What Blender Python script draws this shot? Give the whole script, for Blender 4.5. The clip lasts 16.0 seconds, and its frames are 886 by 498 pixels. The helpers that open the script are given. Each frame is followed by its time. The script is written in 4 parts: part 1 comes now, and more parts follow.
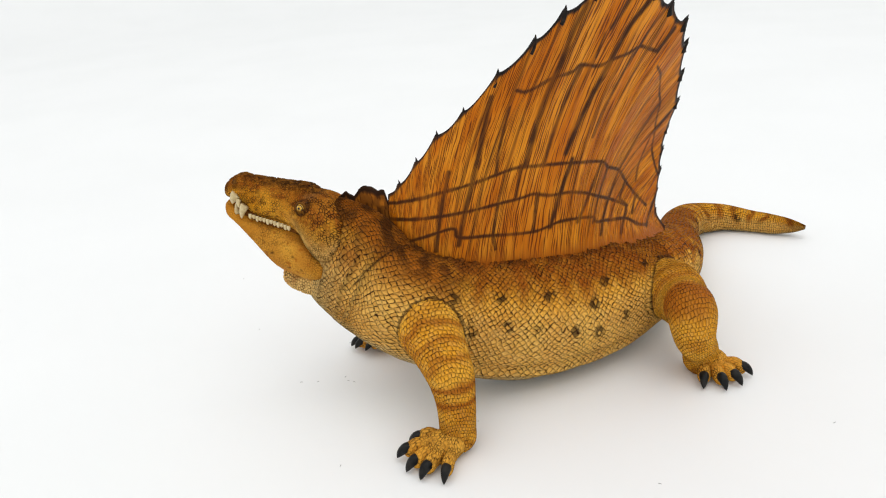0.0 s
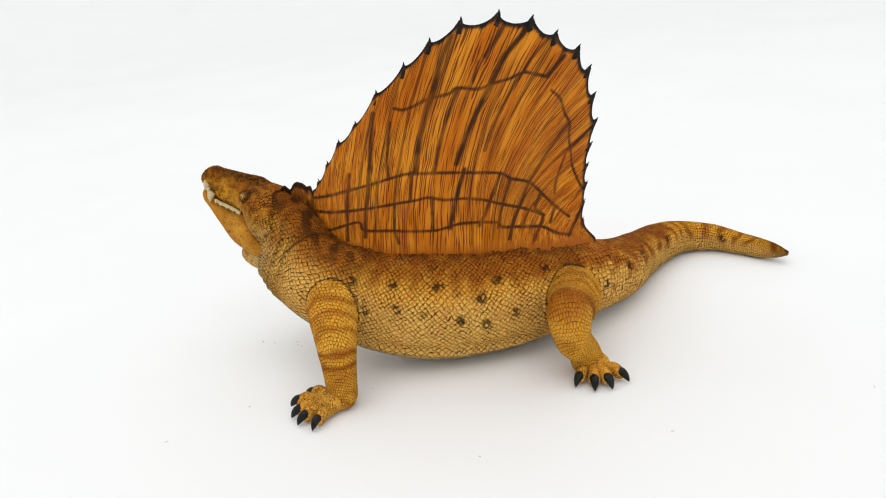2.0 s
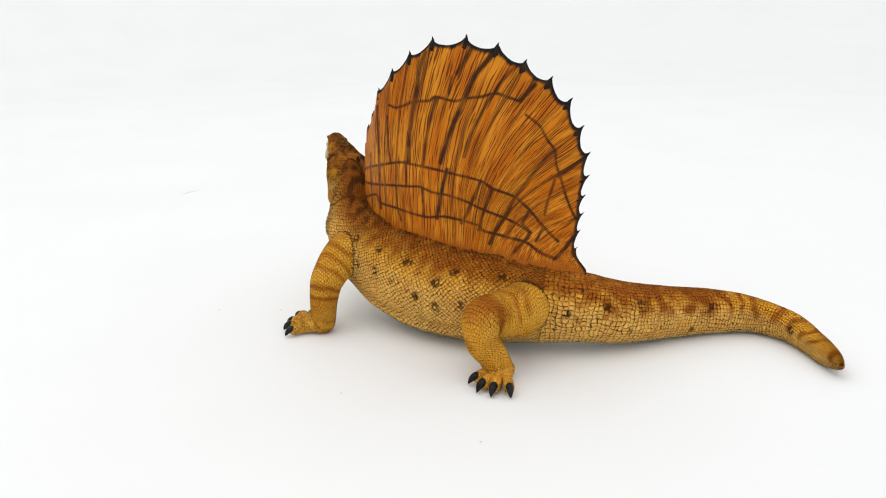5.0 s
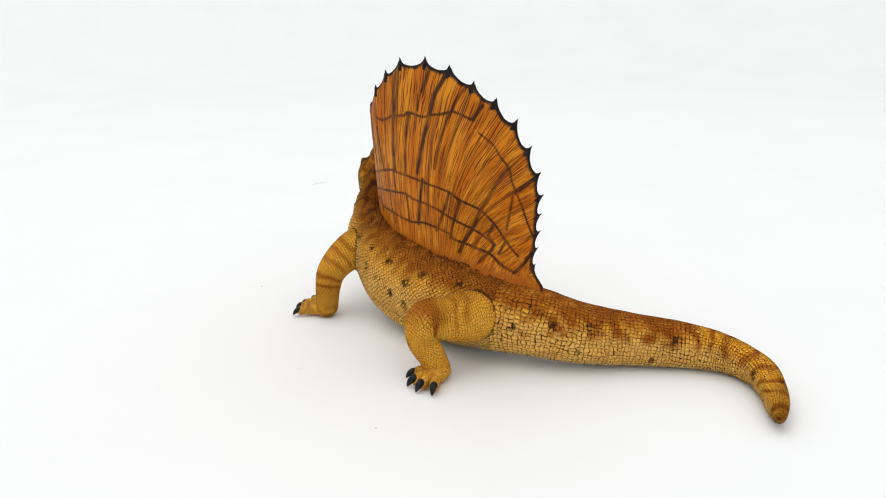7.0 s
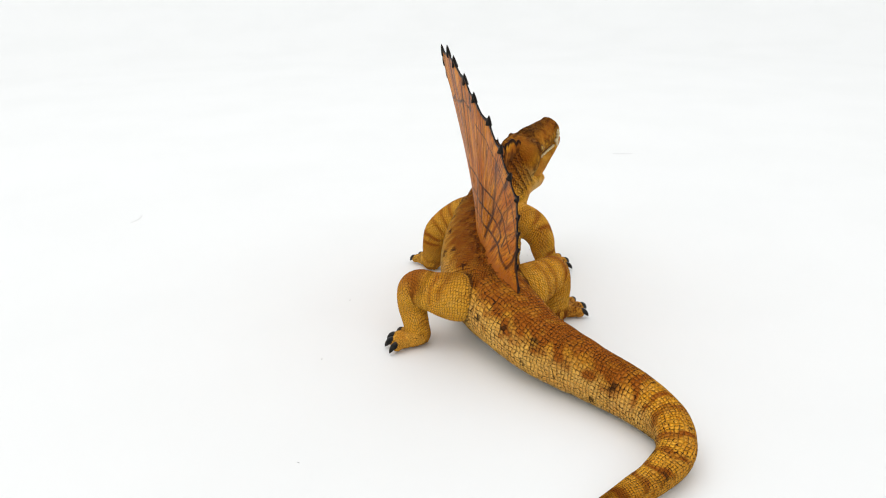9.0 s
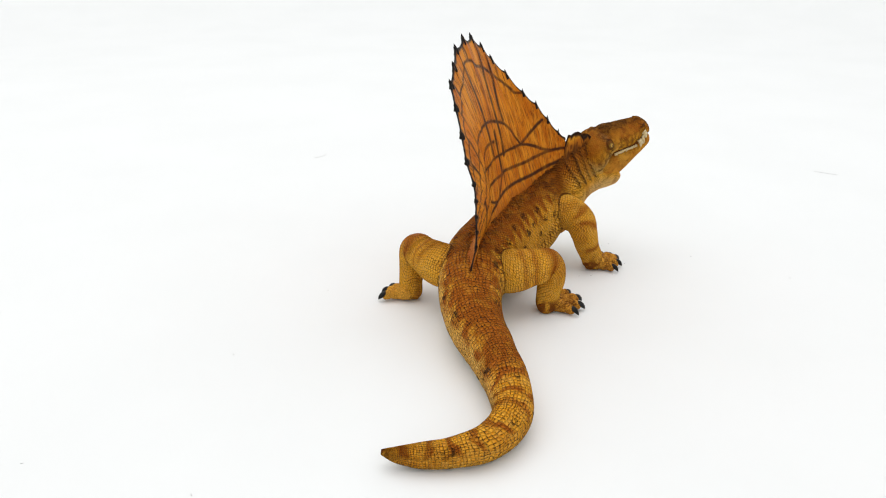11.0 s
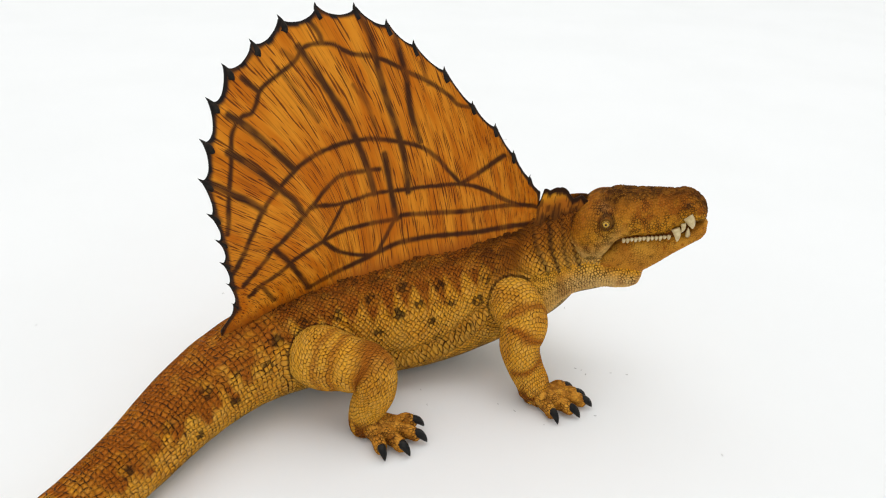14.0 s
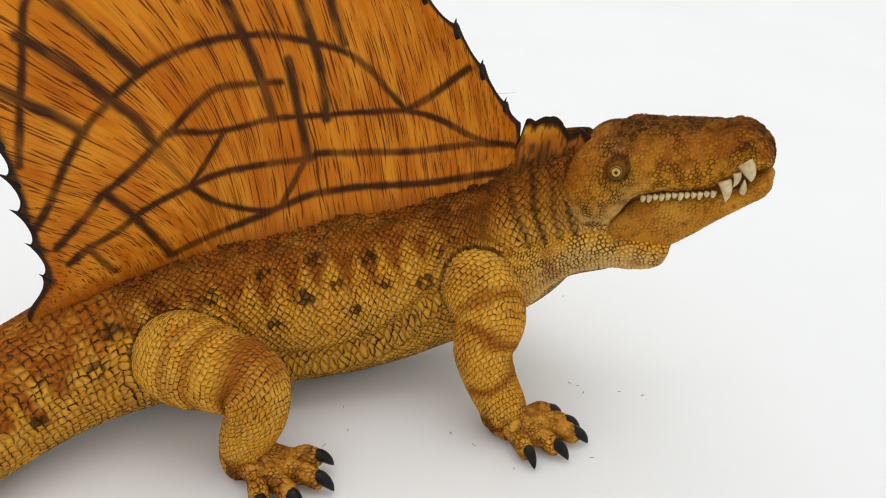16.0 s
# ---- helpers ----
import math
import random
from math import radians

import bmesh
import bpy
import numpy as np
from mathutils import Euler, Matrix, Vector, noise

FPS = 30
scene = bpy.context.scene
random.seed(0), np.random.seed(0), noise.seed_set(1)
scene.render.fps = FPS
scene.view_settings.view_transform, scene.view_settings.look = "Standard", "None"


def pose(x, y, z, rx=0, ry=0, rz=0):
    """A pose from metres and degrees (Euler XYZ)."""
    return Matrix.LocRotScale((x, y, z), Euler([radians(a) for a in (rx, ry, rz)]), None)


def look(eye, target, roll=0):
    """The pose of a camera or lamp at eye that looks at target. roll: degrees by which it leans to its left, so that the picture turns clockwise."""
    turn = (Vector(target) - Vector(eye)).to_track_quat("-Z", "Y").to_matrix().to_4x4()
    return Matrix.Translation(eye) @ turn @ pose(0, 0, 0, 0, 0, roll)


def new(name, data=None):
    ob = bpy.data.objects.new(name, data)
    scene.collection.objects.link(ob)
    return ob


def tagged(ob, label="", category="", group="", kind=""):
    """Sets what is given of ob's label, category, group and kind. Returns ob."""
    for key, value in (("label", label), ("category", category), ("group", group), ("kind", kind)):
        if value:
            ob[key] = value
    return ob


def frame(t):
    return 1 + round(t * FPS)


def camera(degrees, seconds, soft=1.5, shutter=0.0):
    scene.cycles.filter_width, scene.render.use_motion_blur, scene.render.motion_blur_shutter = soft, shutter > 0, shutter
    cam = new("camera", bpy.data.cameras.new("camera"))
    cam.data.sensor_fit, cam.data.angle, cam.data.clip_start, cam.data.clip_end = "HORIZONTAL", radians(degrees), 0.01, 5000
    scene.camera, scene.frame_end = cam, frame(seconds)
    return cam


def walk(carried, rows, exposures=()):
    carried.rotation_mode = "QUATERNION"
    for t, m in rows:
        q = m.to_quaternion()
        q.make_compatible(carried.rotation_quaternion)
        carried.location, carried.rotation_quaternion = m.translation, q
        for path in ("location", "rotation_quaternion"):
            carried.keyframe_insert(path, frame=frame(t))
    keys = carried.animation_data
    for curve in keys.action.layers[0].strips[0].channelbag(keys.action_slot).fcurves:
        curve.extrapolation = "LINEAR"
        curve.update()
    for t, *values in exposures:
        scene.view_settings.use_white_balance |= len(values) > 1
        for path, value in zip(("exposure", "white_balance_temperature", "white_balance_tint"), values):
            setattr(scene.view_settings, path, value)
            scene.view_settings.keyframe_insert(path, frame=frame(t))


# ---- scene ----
cam = camera(62.1, 16.0, soft=1.1)
PATH = [
    (0, (0.175, 0.279, 0.191), (-0.474, -1.438, -0.603), -4.5),
    (0.5, (0.129, 0.304, 0.197), (-0.267, -1.494, -0.584), -4.6),
    (1, (0.114, 0.324, 0.197), (-0.259, -1.488, -0.563), -5.0),
    (1.5, (0.085, 0.347, 0.191), (-0.169, -1.492, -0.552), -5.3),
    (2, (0.059, 0.359, 0.195), (-0.086, -1.493, -0.545), -5.9),
    (2.5, (-0.013, 0.372, 0.193), (0.207, -1.481, -0.528), -5.6),
    (3, (-0.083, 0.37, 0.183), (0.431, -1.434, -0.51), -4.7),
    (3.5, (-0.099, 0.38, 0.182), (0.431, -1.423, -0.505), -4.7),
    (4, (-0.114, 0.386, 0.179), (0.533, -1.393, -0.468), -3.3),
    (6.5, (-0.295, 0.301, 0.195), (1.086, -1.002, -0.436), -1.3),
    (7, (-0.317, 0.282, 0.193), (1.165, -0.914, -0.419), -1.2),
    (7.5, (-0.381, 0.191, 0.2), (1.359, -0.564, -0.435), -1.1),
    (8, (-0.397, 0.165, 0.201), (1.397, -0.438, -0.445), -1.1),
    (8.5, (-0.424, 0.098, 0.205), (1.437, -0.174, -0.474), -1.4),
    (11, (-0.399, -0.194, 0.222), (1.179, 0.764, -0.547), 0.5),
    (11.5, (-0.373, -0.221, 0.226), (1.124, 0.842, -0.568), 0.4),
    (12, (-0.279, -0.313, 0.232), (0.861, 1.116, -0.578), 0.3),
    (12.5, (-0.182, -0.341, 0.234), (0.731, 1.236, -0.59), 1.2),
    (13, (-0.128, -0.338, 0.232), (0.683, 1.292, -0.596), 2.3),
    (13.5, (-0.08, -0.321, 0.23), (0.575, 1.369, -0.616), 2.6),
    (14, (-0.05, -0.278, 0.217), (0.535, 1.413, -0.676), 2.0),
    (14.5, (-0.027, -0.25, 0.197), (0.491, 1.428, -0.76), 2.7),
    (15, (-0.005, -0.226, 0.186), (0.452, 1.461, -0.785), 2.2),
    (15.5, (0.004, -0.208, 0.171), (0.491, 1.474, -0.795), 2.7),
    (16, (0.01, -0.199, 0.163), (0.513, 1.493, -0.777), 2.6),
]
walk(cam, [(t, look(eye, target, roll)) for t, eye, target, roll in PATH], ((0, 0.0), (13, 0.0), (14.5, -0.05), (16, -0.10)))

# ---------------------------------------------------------------- light
world = bpy.data.worlds.new("studio")
scene.world = world
world.use_nodes = True
world.node_tree.nodes["Background"].inputs["Color"].default_value = (0.985, 0.995, 1.0, 1)
world.node_tree.nodes["Background"].inputs["Strength"].default_value = 0.97

softbox = new("softbox", bpy.data.lights.new("softbox", "AREA"))
softbox.data.shape, softbox.data.size, softbox.data.size_y = "RECTANGLE", 3.4, 3.0
softbox.data.energy = 29.0
softbox.data.color = (1.0, 0.99, 0.975)
softbox.matrix_world = look((0.2, 0.55, 3.0), (0.0, 0.0, 0.0))


# ---------------------------------------------------------------- materials
def material(name, rough=0.5):
    m = bpy.data.materials.new(name)
    m.use_nodes = True
    n, l = m.node_tree.nodes, m.node_tree.links
    b = n["Principled BSDF"]
    b.inputs["Roughness"].default_value = rough
    return m, n, l, b


def attr(n, name):
    a = n.new("ShaderNodeAttribute")
    a.attribute_name = name
    return a.outputs["Fac"]


def mixed(n, l, fac, a, b):
    """A colour mix; fac, a and b are sockets or values."""
    x = n.new("ShaderNodeMix")
    x.data_type = "RGBA"
    for socket, v in ((x.inputs[0], fac), (x.inputs[6], a), (x.inputs[7], b)):
        if isinstance(v, bpy.types.NodeSocket):
            l.new(v, socket)
        else:
            socket.default_value = (*v, 1) if isinstance(v, tuple) else v
    return x.outputs[2]


def ramp(n, l, fac, lo, hi):
    x = n.new("ShaderNodeMapRange")
    x.interpolation_type = "SMOOTHSTEP"
    l.new(fac, x.inputs[0])
    x.inputs[1].default_value, x.inputs[2].default_value = lo, hi
    return x.outputs[0]


def times(n, l, a, b):
    x = n.new("ShaderNodeMath")
    x.operation = "MULTIPLY"
    for socket, v in ((x.inputs[0], a), (x.inputs[1], b)):
        if isinstance(v, bpy.types.NodeSocket):
            l.new(v, socket)
        else:
            socket.default_value = v
    return x.outputs[0]


def noise_tex(n, l, scale, detail=3.0, vector=None):
    x = n.new("ShaderNodeTexNoise")
    x.inputs["Scale"].default_value, x.inputs["Detail"].default_value = scale, detail
    if vector is None:
        vector = n.new("ShaderNodeTexCoord").outputs["Object"]
    l.new(vector, x.inputs["Vector"])
    return x.outputs["Fac"]


def bump(n, l, bsdf, height, strength, distance):
    x = n.new("ShaderNodeBump")
    x.inputs["Strength"].default_value, x.inputs["Distance"].default_value = strength, distance
    l.new(height, x.inputs["Height"])
    l.new(x.outputs[0], bsdf.inputs["Normal"])


def maths(n, l, op, a, b=0.0):
    x = n.new("ShaderNodeMath")
    x.operation = op
    for socket, v in ((x.inputs[0], a), (x.inputs[1], b)):
        if isinstance(v, bpy.types.NodeSocket):
            l.new(v, socket)
        else:
            socket.default_value = v
    return x.outputs[0]


def skin_material(name, scales=""):
    """Painted vinyl: ochre, with rust-brown, near-black and pale airbrushing, some painted belly and crease shade, and
    a dark wash in the grooves between the scales.
    """
    m, n, l, b = material(name, 0.5)
    big, fine = noise_tex(n, l, 55.0, 4.0), noise_tex(n, l, 420.0, 3.0)
    c = mixed(n, l, ramp(n, l, big, 0.35, 0.68), OCHRE, OCHRE_DEEP)
    c = mixed(n, l, times(n, l, ramp(n, l, fine, 0.5, 0.75), 0.35), c, OCHRE_LIGHT)
    wash, dark, relief = attr(n, "wash"), attr(n, "dark"), noise_tex(n, l, 1500.0, 3.0)
    if scales:
        uv = n.new("ShaderNodeUVMap").outputs[0]
        axes = n.new("ShaderNodeSeparateXYZ")
        l.new(uv, axes.inputs[0])
        a, r = axes.outputs[0], axes.outputs[1]
        row = maths(n, l, "FLOOR", r)
        if scales == "brick":
            a = maths(n, l, "ADD", a, times(n, l, maths(n, l, "FLOORED_MODULO", row, 2.0), 0.5))
        joint = []
        for v in (a, r):
            joint.append(maths(n, l, "SUBTRACT", 0.5, maths(n, l, "ABSOLUTE", maths(n, l, "SUBTRACT", maths(n, l, "FRACT", v), 0.5))))
        edge = maths(n, l, "MINIMUM", joint[0], joint[1])
        cell = n.new("ShaderNodeCombineXYZ")
        l.new(maths(n, l, "FLOOR", a), cell.inputs[0])
        l.new(row, cell.inputs[1])
        rnd = n.new("ShaderNodeTexWhiteNoise")
        rnd.noise_dimensions = "2D"
        l.new(cell.outputs[0], rnd.inputs["Vector"])
        own = rnd.outputs["Value"]
        spot_shade = attr(n, "spot_shade")
        rag = maths(n, l, "ADD", edge, times(n, l, maths(n, l, "SUBTRACT", noise_tex(n, l, 5.0, 2.0, uv), 0.5), 0.16))
        line = maths(n, l, "SUBTRACT", 1.0, ramp(n, l, rag, 0.045 if scales == "diamond" else 0.035, 0.160 if scales == "diamond" else 0.130))
        kept = ramp(n, l, noise_tex(n, l, 1.25, 1.5, uv), 0.45, 0.56)
        kept = maths(n, l, "MAXIMUM", maths(n, l, "ADD", times(n, l, kept, 0.50), 0.50), spot_shade)
        wash = times(n, l, times(n, l, line, kept), wash)
        fill = times(n, l, times(n, l, spot_shade, ramp(n, l, own, 0.15, 0.75)), 0.8)
        dark = maths(n, l, "MAXIMUM", dark, fill)
        c = mixed(n, l, times(n, l, ramp(n, l, own, 0.35, 1.0), 0.12), c, PALE)
        c = mixed(n, l, times(n, l, ramp(n, l, rag, 0.16, 0.42), 0.22), c, OCHRE_LIGHT)
        relief = maths(n, l, "ADD", times(n, l, relief, 0.35), ramp(n, l, rag, 0.02, 0.30))
    c = mixed(n, l, attr(n, "pale"), c, PALE)
    c = mixed(n, l, times(n, l, ramp(n, l, noise_tex(n, l, 950.0, 2.0), 0.62, 0.72), 0.28), c, WASH)
    c = mixed(n, l, attr(n, "rust"), c, RUST)
    c = mixed(n, l, dark, c, DARK)
    c = mixed(n, l, wash, c, WASH)
    l.new(c, b.inputs["Base Color"])
    rough = n.new("ShaderNodeMapRange")
    l.new(fine, rough.inputs[0])
    rough.inputs[3].default_value, rough.inputs[4].default_value = 0.50, 0.70
    l.new(rough.outputs[0], b.inputs["Roughness"])
    b.inputs["Specular IOR Level"].default_value = 0.07
    bump(n, l, b, relief, 0.85 if scales else 0.6, 0.00045)
    return m


def sail_material():
    """Orange painted sail: thin dark streaks along its rays, brushed dark bars, a black rim."""
    m, n, l, b = material("painted_sail", 0.42)
    uv = n.new("ShaderNodeUVMap").outputs[0]
    axes = n.new("ShaderNodeSeparateXYZ")
    l.new(uv, axes.inputs[0])
    right = ramp(n, l, axes.outputs[1], 1.4, 1.6)

    def stretched(a, b, detail):
        m2 = n.new("ShaderNodeMapping")
        l.new(uv, m2.inputs["Vector"])
        m2.inputs["Scale"].default_value = (a, b, 1.0)
        return noise_tex(n, l, 1.0, detail, m2.outputs[0])

    # thin strokes along the rays, broken into dashes: longer on the left face, shorter and sparser on the right
    across = maths(n, l, "ADD", times(n, l, axes.outputs[0], 285.0), times(n, l, maths(n, l, "SUBTRACT", stretched(70.0, 5.0, 2.0), 0.5), 3.2))
    line = maths(n, l, "FLOOR", across)
    off = maths(n, l, "ABSOLUTE", maths(n, l, "SUBTRACT", maths(n, l, "FRACT", across), 0.5))
    at = n.new("ShaderNodeCombineXYZ")
    l.new(times(n, l, line, 3.37), at.inputs[0])
    l.new(times(n, l, axes.outputs[1], maths(n, l, "ADD", 4.2, times(n, l, right, 3.4))), at.inputs[1])
    dash = noise_tex(n, l, 1.0, 2.5, at.outputs[0])
    dash = maths(n, l, "SUBTRACT", dash, times(n, l, right, 0.055))
    wide = times(n, l, ramp(n, l, dash, 0.40, 0.62), 0.34)
    stroke = ramp(n, l, maths(n, l, "SUBTRACT", wide, off), -0.07, 0.07)
    stroke = times(n, l, stroke, ramp(n, l, dash, 0.41, 0.49))
    streak = stretched(340.0, 4.8, 1.5)
    band = stretched(38.0, 3.0, 2.0)
    c = mixed(n, l, ramp(n, l, band, 0.32, 0.7), SAIL, SAIL_LIGHT)
    c = mixed(n, l, times(n, l, ramp(n, l, noise_tex(n, l, 40.0, 3.0), 0.45, 0.75), 0.5), c, SAIL_DEEP)
    c = mixed(n, l, times(n, l, ramp(n, l, streak, 0.50, 0.64), 0.26), c, SAIL_STREAK)
    c = mixed(n, l, times(n, l, stroke, 0.85), c, SAIL_STREAK)
    c = mixed(n, l, attr(n, "rust"), c, RUST)
    c = mixed(n, l, attr(n, "wash"), c, SAIL_BAR)
    c = mixed(n, l, attr(n, "dark"), c, BLACK)
    l.new(c, b.inputs["Base Color"])
    b.inputs["Specular IOR Level"].default_value = 0.08
    bump(n, l, b, maths(n, l, "SUBTRACT", times(n, l, streak, 0.6), times(n, l, stroke, 0.5)), 0.5, 0.0005)
    return m


def plain(name, colour, second, scale, rough, spec=0.5, depth=0.0002):
    m, n, l, b = material(name, rough)
    f = noise_tex(n, l, scale, 4.0)
    l.new(mixed(n, l, ramp(n, l, f, 0.35, 0.7), colour, second), b.inputs["Base Color"])
    b.inputs["Specular IOR Level"].default_value = spec
    bump(n, l, b, noise_tex(n, l, scale * 3, 3.0), 0.3, depth)
    return m


OCHRE, OCHRE_DEEP, OCHRE_LIGHT = (0.87, 0.440, 0.036), (0.80, 0.354, 0.016), (0.90, 0.535, 0.075)
PALE, RUST, DARK, WASH = (0.68, 0.53, 0.26), (0.37, 0.098, 0.008), (0.026, 0.011, 0.005), (0.030, 0.011, 0.003)
SAIL, SAIL_LIGHT, SAIL_DEEP = (0.53, 0.140, 0.004), (0.70, 0.255, 0.016), (0.39, 0.088, 0.004)
SAIL_STREAK, SAIL_BAR, BLACK = (0.10, 0.021, 0.004), (0.034, 0.012, 0.005), (0.014, 0.011, 0.010)
SKIN, SKIN_SCALES, SKIN_ROWS, SAILMAT = skin_material("painted_skin"), skin_material("painted_scale_skin", "diamond"), skin_material("painted_leg_skin", "brick"), sail_material()
CLAW = plain("black_gloss_paint", (0.006, 0.006, 0.006), (0.018, 0.016, 0.014), 300.0, 0.38, 0.16)
RIM = plain("matte_black_paint", (0.012, 0.011, 0.010), (0.026, 0.020, 0.016), 400.0, 0.6, 0.08)
TOOTH = plain("ivory_paint", (0.66, 0.53, 0.29), (0.50, 0.37, 0.17), 500.0, 0.35)
IRIS = plain("amber_gloss_paint", (0.62, 0.36, 0.04), (0.50, 0.25, 0.02), 900.0, 0.25, 0.4, 0.00002)
PUPIL = plain("dark_gloss_paint", (0.01, 0.008, 0.006), (0.02, 0.012, 0.008), 900.0, 0.35, 0.3, 0.00002)
PAPER = plain("white_paper", (0.858, 0.865, 0.862), (0.842, 0.850, 0.846), 6.0, 0.6, 0.25, 0.0001)
LINT = plain("grey_lint", (0.20, 0.195, 0.19), (0.34, 0.33, 0.32), 800.0, 0.9)


# ---------------------------------------------------------------- mesh helpers
def smooth(a, b, x):
    t = np.clip((x - a) / (b - a), 0, 1)
    return t * t * (3 - 2 * t)


def spline(keys, n):
    """n rows along a smooth curve through the keys (rows of numbers), evenly spaced by the length of the first three."""
    k = np.array(keys, float)
    p = np.vstack([2 * k[0] - k[1], k, 2 * k[-1] - k[-2]])
    t = np.linspace(0, len(k) - 1.000001, 40 * len(k))
    i = t.astype(int)
    f = (t - i)[:, None]
    a, b, c, d = p[i], p[i + 1], p[i + 2], p[i + 3]
    curve = 0.5 * (2 * b + (c - a) * f + (2 * a - 5 * b + 4 * c - d) * f**2 + (3 * b - a - 3 * c + d) * f**3)
    s = np.concatenate([[0], np.cumsum(np.linalg.norm(np.diff(curve[:, :3], axis=0), axis=1))])
    at = np.linspace(0, s[-1], n)
    return np.stack([np.interp(at, s, col) for col in curve.T], axis=1), at


def grid_normals(P):
    du = np.gradient(P, axis=0)
    dv = np.roll(P, -1, 1) - np.roll(P, 1, 1)
    m = np.cross(dv, du)
    return m / np.maximum(np.linalg.norm(m, axis=2, keepdims=True), 1e-12)


def hashed(a, b, k):
    v = np.sin(a * 127.1 + b * 311.7 + k * 74.7) * 43758.5453
    return v - np.floor(v)


def scale_field(u, th, circ, row, col, shift, jitter, seed):
    """Scales in rows round a tube. u: metres along, th: turn 0..1, circ: girth there. Returns the distance to the nearest joint and a random number a scale."""
    rows = np.floor(u / row)
    best = np.full(u.shape + (2,), 1e9)
    pu, pv = np.zeros_like(best), np.zeros_like(best)
    pick = np.zeros(u.shape)
    grid_u, girth = u[:, 0], circ[:, 0]
    for dr in (-1, 0, 1):
        r = rows + dr
        count = np.maximum(np.round(np.interp((r + 0.5) * row, grid_u, girth) / col), 4)
        off = shift * r + 0.15 * hashed(r, 3.0, seed)
        c0 = np.floor(th * count - off)
        for dc in (-1, 0, 1):
            c = c0 + dc
            cw = np.mod(c, count)
            su = (r + 0.5 + jitter * (hashed(r, cw, seed) - 0.5)) * row - u
            sv = ((c + 0.5 + off + jitter * (hashed(r, cw, seed + 5.0) - 0.5)) / count - th) * circ
            d = su * su + sv * sv
            near = d < best[..., 0]
            second = ~near & (d < best[..., 1])
            for store, v in ((best, d), (pu, su), (pv, sv)):
                store[..., 1] = np.where(near, store[..., 0], np.where(second, v, store[..., 1]))
                store[..., 0] = np.where(near, v, store[..., 0])
            pick = np.where(near, hashed(r, cw, seed + 9.0), pick)
    gap = np.hypot(pu[..., 1] - pu[..., 0], pv[..., 1] - pv[..., 0])
    return (best[..., 1] - best[..., 0]) / (2 * np.maximum(gap, 1e-9)), pick


def soft_noise(P, scale, seed=0.0):
    """Smooth value noise at the points P, 0..1."""
    q = P * scale + seed * 7.31
    i = np.floor(q)
    f = q - i
    f = f * f * (3 - 2 * f)
    total = np.zeros(P.shape[:-1])
    for dx in (0, 1):
        for dy in (0, 1):
            for dz in (0, 1):
                w = np.where(dx, f[..., 0], 1 - f[..., 0]) * np.where(dy, f[..., 1], 1 - f[..., 1]) * np.where(dz, f[..., 2], 1 - f[..., 2])
                total += w * hashed(i[..., 0] + dx + 57.0 * (i[..., 2] + dz), i[..., 1] + dy, seed)
    return total


def tube(keys, n, around, up=(0, 0, 1), power=2.0, way=None):
    """A closed-round tube through keys (x, y, z, half width, height above, height below). Returns points, metres along, turn (0 at the top) and girth."""
    rows, s = spline(keys, n)
    c = rows[:, :3]
    t = np.gradient(c, axis=0)
    t /= np.linalg.norm(t, axis=1, keepdims=True)
    if way is not None:
        t = np.repeat(np.array(way, float)[None], n, 0)
    side = np.cross(np.array(up, float), t)
    side /= np.linalg.norm(side, axis=1, keepdims=True)
    top = np.cross(t, side)
    th = np.arange(around) / around
    a = th * 2 * np.pi
    sx, cx = np.sin(a), np.cos(a)
    if power != 2.0:
        k = (np.abs(sx)**power + np.abs(cx)**power)**(-1 / power)
        sx, cx = sx * k, cx * k
    w = np.maximum(rows[:, 3:4], 1e-5)
    h = np.where(cx > 0, np.maximum(rows[:, 4:5], 1e-5), np.maximum(rows[:, 5:6], 1e-5))
    P = c[:, None] + side[:, None] * (w * sx)[..., None] + top[:, None] * (h * cx)[..., None]
    girth = np.linalg.norm(np.roll(P, -1, 1) - P, axis=2).sum(1)
    return P, np.repeat(s[:, None], around, 1), np.repeat(th[None], n, 0), np.repeat(girth[:, None], around, 1)


def mesh_from(name, verts, quads, attrs=None, uv=None, mats=(), slots=None, tris=None):
    """A smooth-shaded mesh from arrays."""
    me = bpy.data.meshes.new(name)
    quads = np.asarray(quads, np.int32).reshape(-1, 4)
    tris = np.zeros((0, 3), np.int32) if tris is None else np.asarray(tris, np.int32).reshape(-1, 3)
    me.vertices.add(len(verts))
    me.vertices.foreach_set("co", np.asarray(verts, np.float32).ravel())
    loops = np.concatenate([quads.ravel(), tris.ravel()]).astype(np.int32)
    me.loops.add(len(loops))
    me.loops.foreach_set("vertex_index", loops)
    starts = np.concatenate([np.arange(len(quads)) * 4, len(quads) * 4 + np.arange(len(tris)) * 3]).astype(np.int32)
    me.polygons.add(len(starts))
    me.polygons.foreach_set("loop_start", starts)
    me.update(calc_edges=True)
    me.polygons.foreach_set("use_smooth", np.ones(len(starts), bool))
    for key, v in (attrs or {}).items():
        me.attributes.new(key, "FLOAT", "POINT").data.foreach_set("value", np.asarray(v, np.float32).ravel())
    if uv is not None:
        me.uv_layers.new(name="UVMap").data.foreach_set("uv", (np.asarray(uv, np.float32)[loops] if len(uv) == len(verts) else np.asarray(uv, np.float32)).ravel())
    for m in mats:
        me.materials.append(m)
    if slots is not None:
        me.polygons.foreach_set("material_index", np.asarray(slots, np.int32))
    me.validate()
    return me


